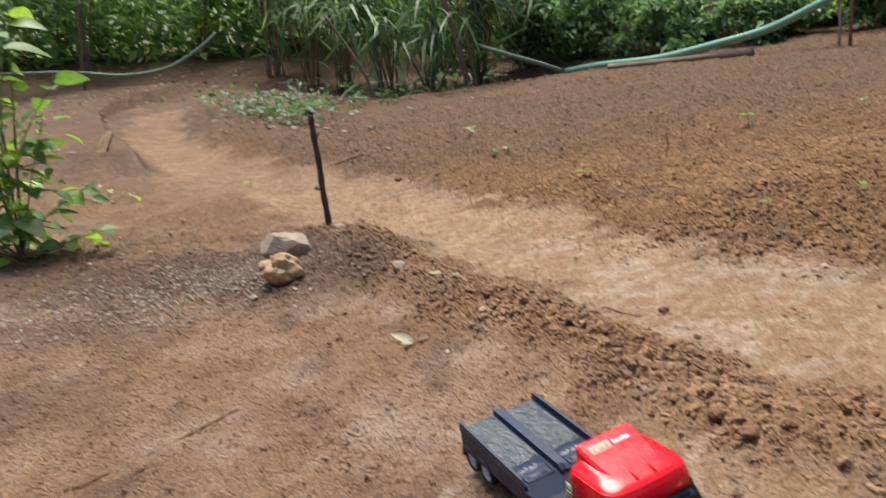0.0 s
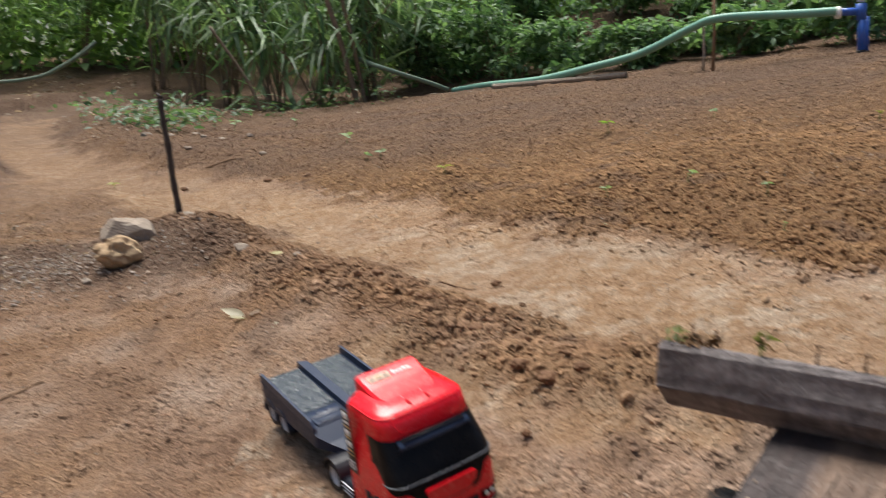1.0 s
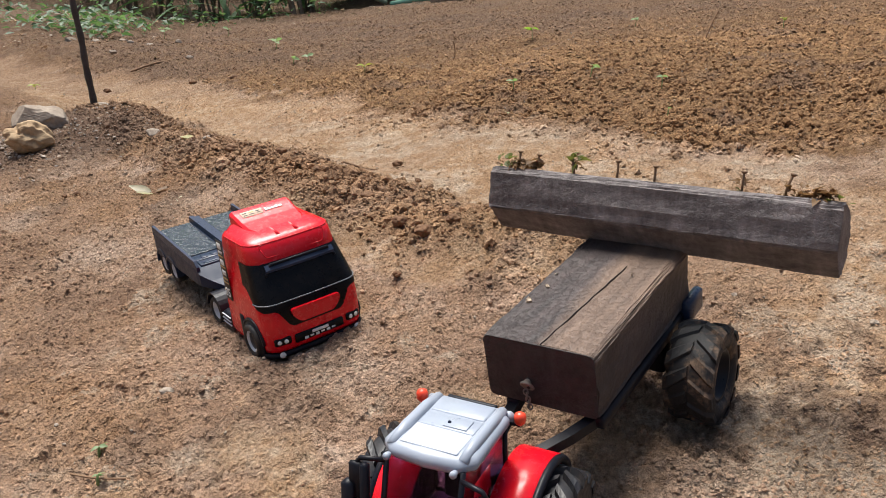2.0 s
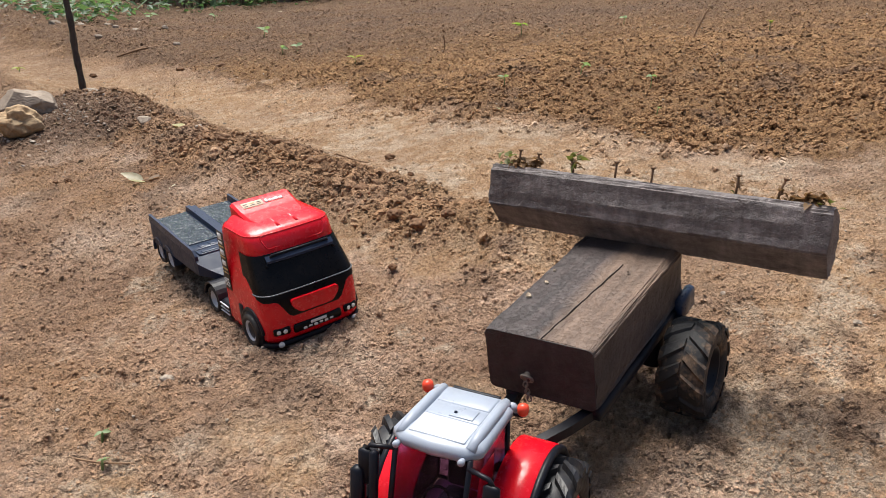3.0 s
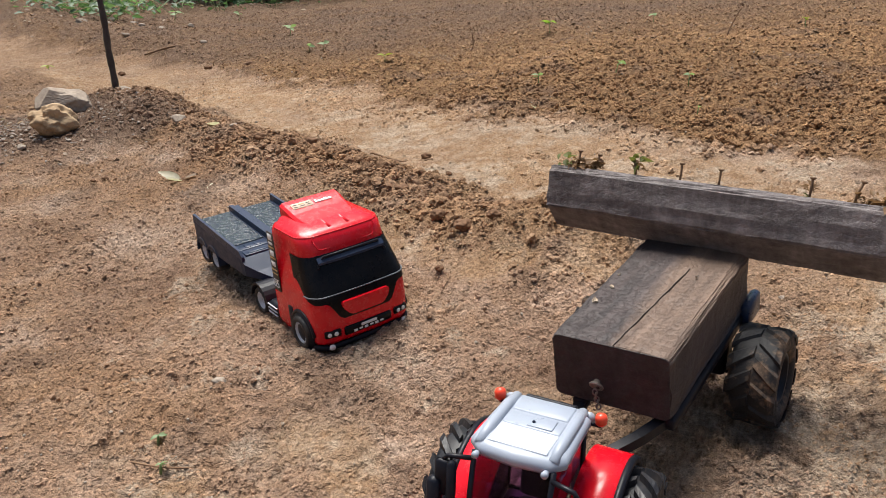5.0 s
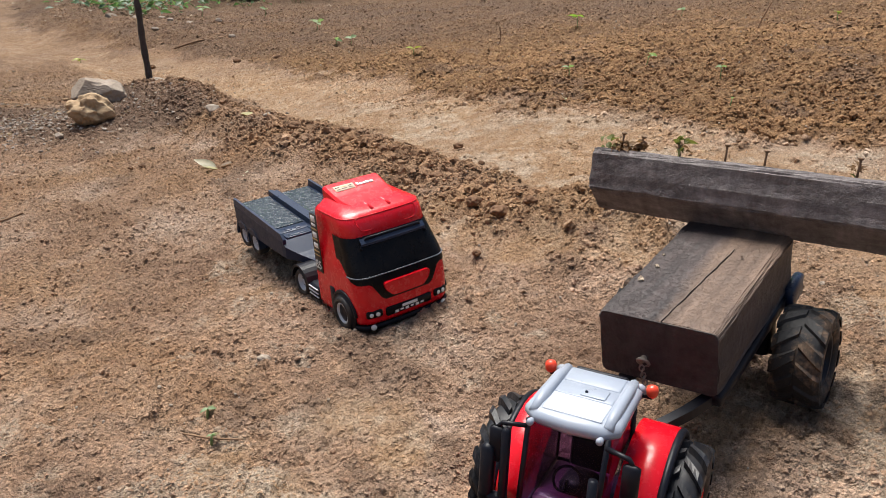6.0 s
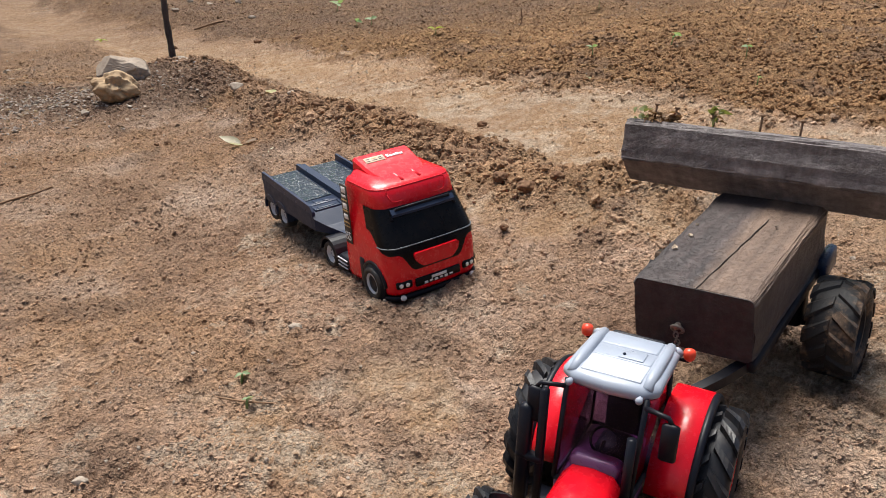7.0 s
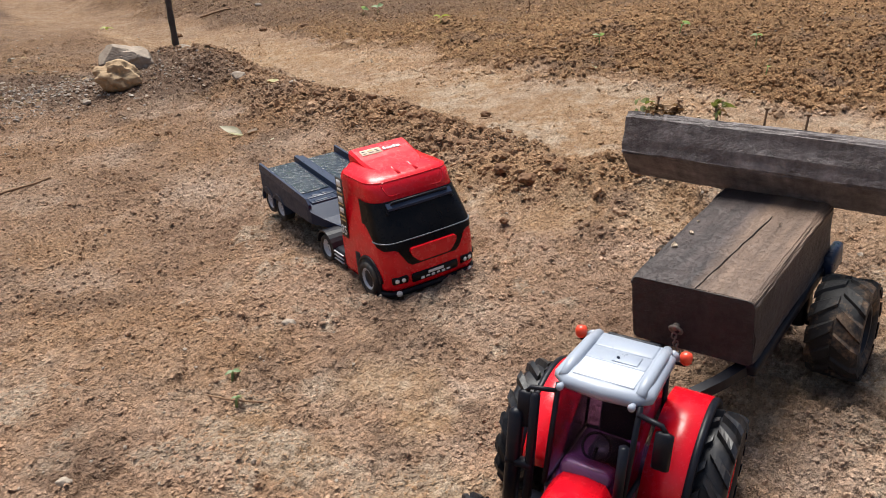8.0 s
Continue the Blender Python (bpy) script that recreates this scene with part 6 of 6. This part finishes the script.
def stake():
    foot = Vector((-.470, 3.0, ground_z(-.470, 3.0) - .04))
    st = base("stake", Matrix.Translation(foot), "dark charred wooden stake standing in the earth", "stake")
    top = Vector((-.522, 3.0, .520)) - foot
    line = [Vector((0, 0, 0)), top * .2 + Vector((.0015, 0, 0)), top * .42 + Vector((-.001, 0, 0)), top * .62 + Vector((.002, 0, 0)), top * .85 + Vector((-.001, 0, 0)), top]
    part("shaft", mesh("shaft", *tube(curve_points(line, 5), list(np.linspace(.0120, .0105, 26) + .0012 * np.sin(np.arange(26) * 1.7)), 10), CHAR), st)
    part("stub", mesh("stub", *tube([top * .80, top * .84 + Vector((.022, 0, .012))], [.006, .004], 6), CHAR), st)
    part("torn_top", mesh("torn_top", *joined(tube([top, top + Vector((-.008, .002, .022))], [.009, .003], 6), tube([top + Vector((.006, 0, 0)), top + Vector((.010, 0, .012))], [.006, .002], 6)), CHAR), st)


stake()


def twig(points, r, label="thin dry brown twig lying on bare earth"):
    line = []
    for x, y, up in points:
        line.append((x, y, float(crumbled(np.array([x]), np.array([y]))[0][0]) + up))
    ob = new("twig", mesh("twig", *tube(curve_points(line, 5), r, 6), TWIG))
    tagged(ob, label, "twig", "twigs on the ground")


twig([(-.71, 1.46, .002), (-.60, 1.575, .004), (-.52, 1.65, .004), (-.48, 1.70, .004), (-.45, 1.715, .002)], .0026)
twig([(.42, 2.04, .002), (.50, 2.01, .004), (.58, 1.995, .002)], .003)
twig([(.99, 3.95, 0), (1.0, 3.95, .04), (.99, 3.95, .09)], .003, "thin dry stalk standing in tilled soil")
twig([(2.0, 3.3, 0), (2.02, 3.3, .05), (2.05, 3.3, .12)], .003, "thin dry stalk standing in tilled soil")
twig([(-.86, 5.2, .003), (-.7, 5.15, .006), (-.55, 5.2, .003)], .006)
twig([(.09, .77, .001), (.13, .74, .003), (.165, .735, .001)], .0012)


def litter():
    """Small stones and straw scraps strewn over the plot."""
    rng = np.random.default_rng(91)
    n = 3600
    r, a = np.exp(rng.uniform(np.log(.62), np.log(5), n)), np.radians(rng.uniform(-45, 42, n))
    x, y = .32 + r * np.sin(a), -.45 + r * np.cos(a)
    keep = rng.uniform(size=n) < .10 + .9 * step(.45, .75, rumple(x, y, .35, 61)) + .4 * (x > .9)
    x, y, r = x[keep], y[keep], r[keep]
    ob = lumps_of("small_stones", x, y, np.maximum(.0012 + .0022 * rng.uniform(size=len(x)) ** 4, r * .0011), .35, rng, PALE_ROCK)
    tagged(ob, "small pale stones strewn over bare earth", "stones", kind="stuff")
    n = 900
    r, a = np.exp(rng.uniform(np.log(.62), np.log(5), n)), np.radians(rng.uniform(-45, 42, n))
    x, y = .32 + r * np.sin(a), -.45 + r * np.cos(a)
    at = np.stack([x, y, crumbled(x, y)[0] + .002], 1)
    tagged(new("straw_scraps", leaves("straw_scraps", BLADE, at, aimed(rng, n, -4, 10), np.maximum(rng.uniform(.008, .03, n), r * .008), DRY)), "dry straw and leaf scraps strewn over bare earth", "litter", kind="stuff")


litter()
CHIP = stone_material("grey_chip", (0.16, 0.125, 0.10), (0.40, 0.335, 0.28), 90)


def mound_chips():
    """Grey gravel and wood chips on the damp mound beside the rocks."""
    rng = np.random.default_rng(93)
    x, y = rng.normal(-1.0, .36, 2600), rng.normal(2.66, .17, 2600)
    keep = rng.uniform(size=len(x)) < step(.2, .6, rumple(x, y, .12, 62))
    x, y = x[keep], y[keep]
    size = .0035 + .006 * rng.uniform(size=len(x)) ** 3
    tagged(lumps_of("gravel", x, y, size, rng.uniform(-.2, .4, len(x)), rng, CHIP, (.3, .8), jag=(.6, 1.3)), "grey gravel and wood chips on a damp mound", "gravel", kind="stuff")


mound_chips()


def leaf_litter():
    """Dead leaves under the hedge and on the damp mound by the rocks."""
    rng = np.random.default_rng(95)
    heaps = ((-1.0, 2.68, .36, .2, 620, .017), (-.35, 2.5, .25, .2, 120, .012), (-1.5, 3.3, .3, .25, 160, .03), (-5.5, 13.0, 1.6, 1.0, 500, .10), (-1.6, 10.0, 1.1, .5, 260, .07), (.9, 9.5, .8, .25, 130, .06), (2.3, 8.5, .9, .25, 130, .06), (-4.9, 9.6, .9, 1.2, 200, .07), (-2.4, 7.2, .7, .9, 60, .05))
    x = np.concatenate([rng.normal(a, c, n) for a, b, c, d, n, s in heaps])
    y = np.concatenate([rng.normal(b, d, n) for a, b, c, d, n, s in heaps])
    size = np.concatenate([rng.uniform(.6, 1.3, n) * s for a, b, c, d, n, s in heaps])
    keep = kinds_of_soil(x, y)[0] < .4
    x, y, size = x[keep], y[keep], size[keep]
    at = np.stack([x, y, crumbled(x, y)[0] + .004], 1)
    tagged(new("leaf_litter", leaves("leaf_litter", OVAL, at, aimed(rng, len(x), -5, 25), size, DEAD)), "dead brown leaves strewn on dark earth under the hedge", "leaf litter", kind="stuff")


leaf_litter()

# ---- hoses, posts and the blue pipe ----
HOSE = plastic("green_hose", (0.135, 0.330, 0.250), 0.38, 0.5, 0.16)
HOSE_OLD = plastic("faded_green_hose", (0.120, 0.190, 0.140), 0.55, 0.3, 0.2)
PIPE = plastic("blue_pipe", (0.020, 0.100, 0.420), 0.35, 0.5, 0.08)


def hose(points, r, material, label, rest=True):
    line = []
    for x, y, z in points:
        line.append((x, y, max(z, ground_z(x, y) + r * .8) if rest else z))
    tagged(new("hose", mesh("hose", *tube(curve_points(line, 8), r, 12), material)), label, "hose", "irrigation hoses")
    return line


hose([(1.063, 9.4, .606), (1.404, 9.1, .656), (1.889, 8.5, .722), (2.311, 8.0, .832), (2.692, 7.6, .954), (3.008, 7.2, 1.153), (3.135, 7.0, 1.215), (3.4, 6.88, 1.235), (3.7, 6.72, 1.238), (4.0, 6.55, 1.248)], .036, HOSE, "thick green irrigation hose held up by a post")
hose([(-.1, 9.9, 1.0), (.163, 9.4, .889), (.5, 9.3, .78), (.799, 9.3, .691), (1.0, 9.32, .62)], .026, HOSE_OLD, "faded green hose hanging out of the hedge")
hose([(-9.5, 11.2, .85), (-7.058, 11, .753), (-5.634, 11, .747), (-4.816, 11, .690), (-4.235, 11, .765), (-3.9, 11, .92), (-3.65, 11.0, 1.08), (-3.5, 11.05, 1.22)], .024, HOSE_OLD, "faded green hose sagging between the shrubs")


def ribbed_hose():
    ob = base("ribbed_hose", pose(0, 0, 0), "old ribbed brown hose lying along the plot's edge", "hose")
    line = curve_points([(1.45, 8.75, ground_z(1.45, 8.75) + .03), (1.9, 8.35, ground_z(1.9, 8.35) + .03), (2.35, 7.95, ground_z(2.35, 7.95) + .03), (2.6, 7.72, ground_z(2.6, 7.72) + .03)], 14)
    part("tube", mesh("tube", *tube(line, .022, 8), DRY), ob)
    for p, q in zip(line[:-1], line[1:]):
        for t in (.0, .5):
            c = p.lerp(q, t)
            d = (q - p).normalized()
            part("rib", mesh("rib", *tube([c - d * .006, c + d * .006], .030, 8), PALE_ROCK, False), ob)


ribbed_hose()


def post(foot, top, r, material, label):
    z = ground_z(foot[0], foot[1]) - .05
    ob = new("post", mesh("post", *tube([(foot[0], foot[1], z), ((foot[0] + top[0]) / 2 + .008, foot[1], (z + top[2]) / 2), top], [r, r * .92, r * .85], 8), material))
    tagged(ob, label, "post", "posts at the plot's edge")


post((3.174, 7.05), (3.132, 7.05, 1.50), .016, TWIG, "thin brown wooden post carrying the hose")
post((3.116, 7.12), (3.086, 7.12, 1.170), .013, PALE_ROCK, "short grey wooden post beside the hose")


def standpipe():
    z = ground_z(4.19, 6.5)
    p = base("standpipe", pose(4.19, 6.5, z), "blue plastic standpipe with a tee for the hose", "water pipe")
    part("riser", mesh("riser", *tube([(0, 0, -.04), (-.03, 0, .34)], .031, 14), PIPE), p)
    part("second_riser", mesh("second_riser", *tube([(.06, .02, -.04), (.03, .02, .30)], .016, 10), PIPE), p)
    part("tee", mesh("tee", *joined(tube([(-.03, 0, .27), (-.045, 0, .40)], .040, 14), tube([(-.04, 0, .335), (-.13, .03, .335), (-.20, .05, .330)], .032, 12)), PIPE), p)
    part("clamp", mesh("clamp", *tube([(-.19, .05, .330), (-.22, .055, .329)], .050, 12), LAMP), p, "pale hose clamp")
    part("upper_pipe", mesh("upper_pipe", *tube([(-.045, 0, .41), (-.06, 0, .75)], .031, 14), LAMP), p, "white upper pipe")
    part("foot", mesh("foot", *tube([(0, 0, -.02), (-.004, 0, .03)], .038, 14), BLACK), p)


standpipe()
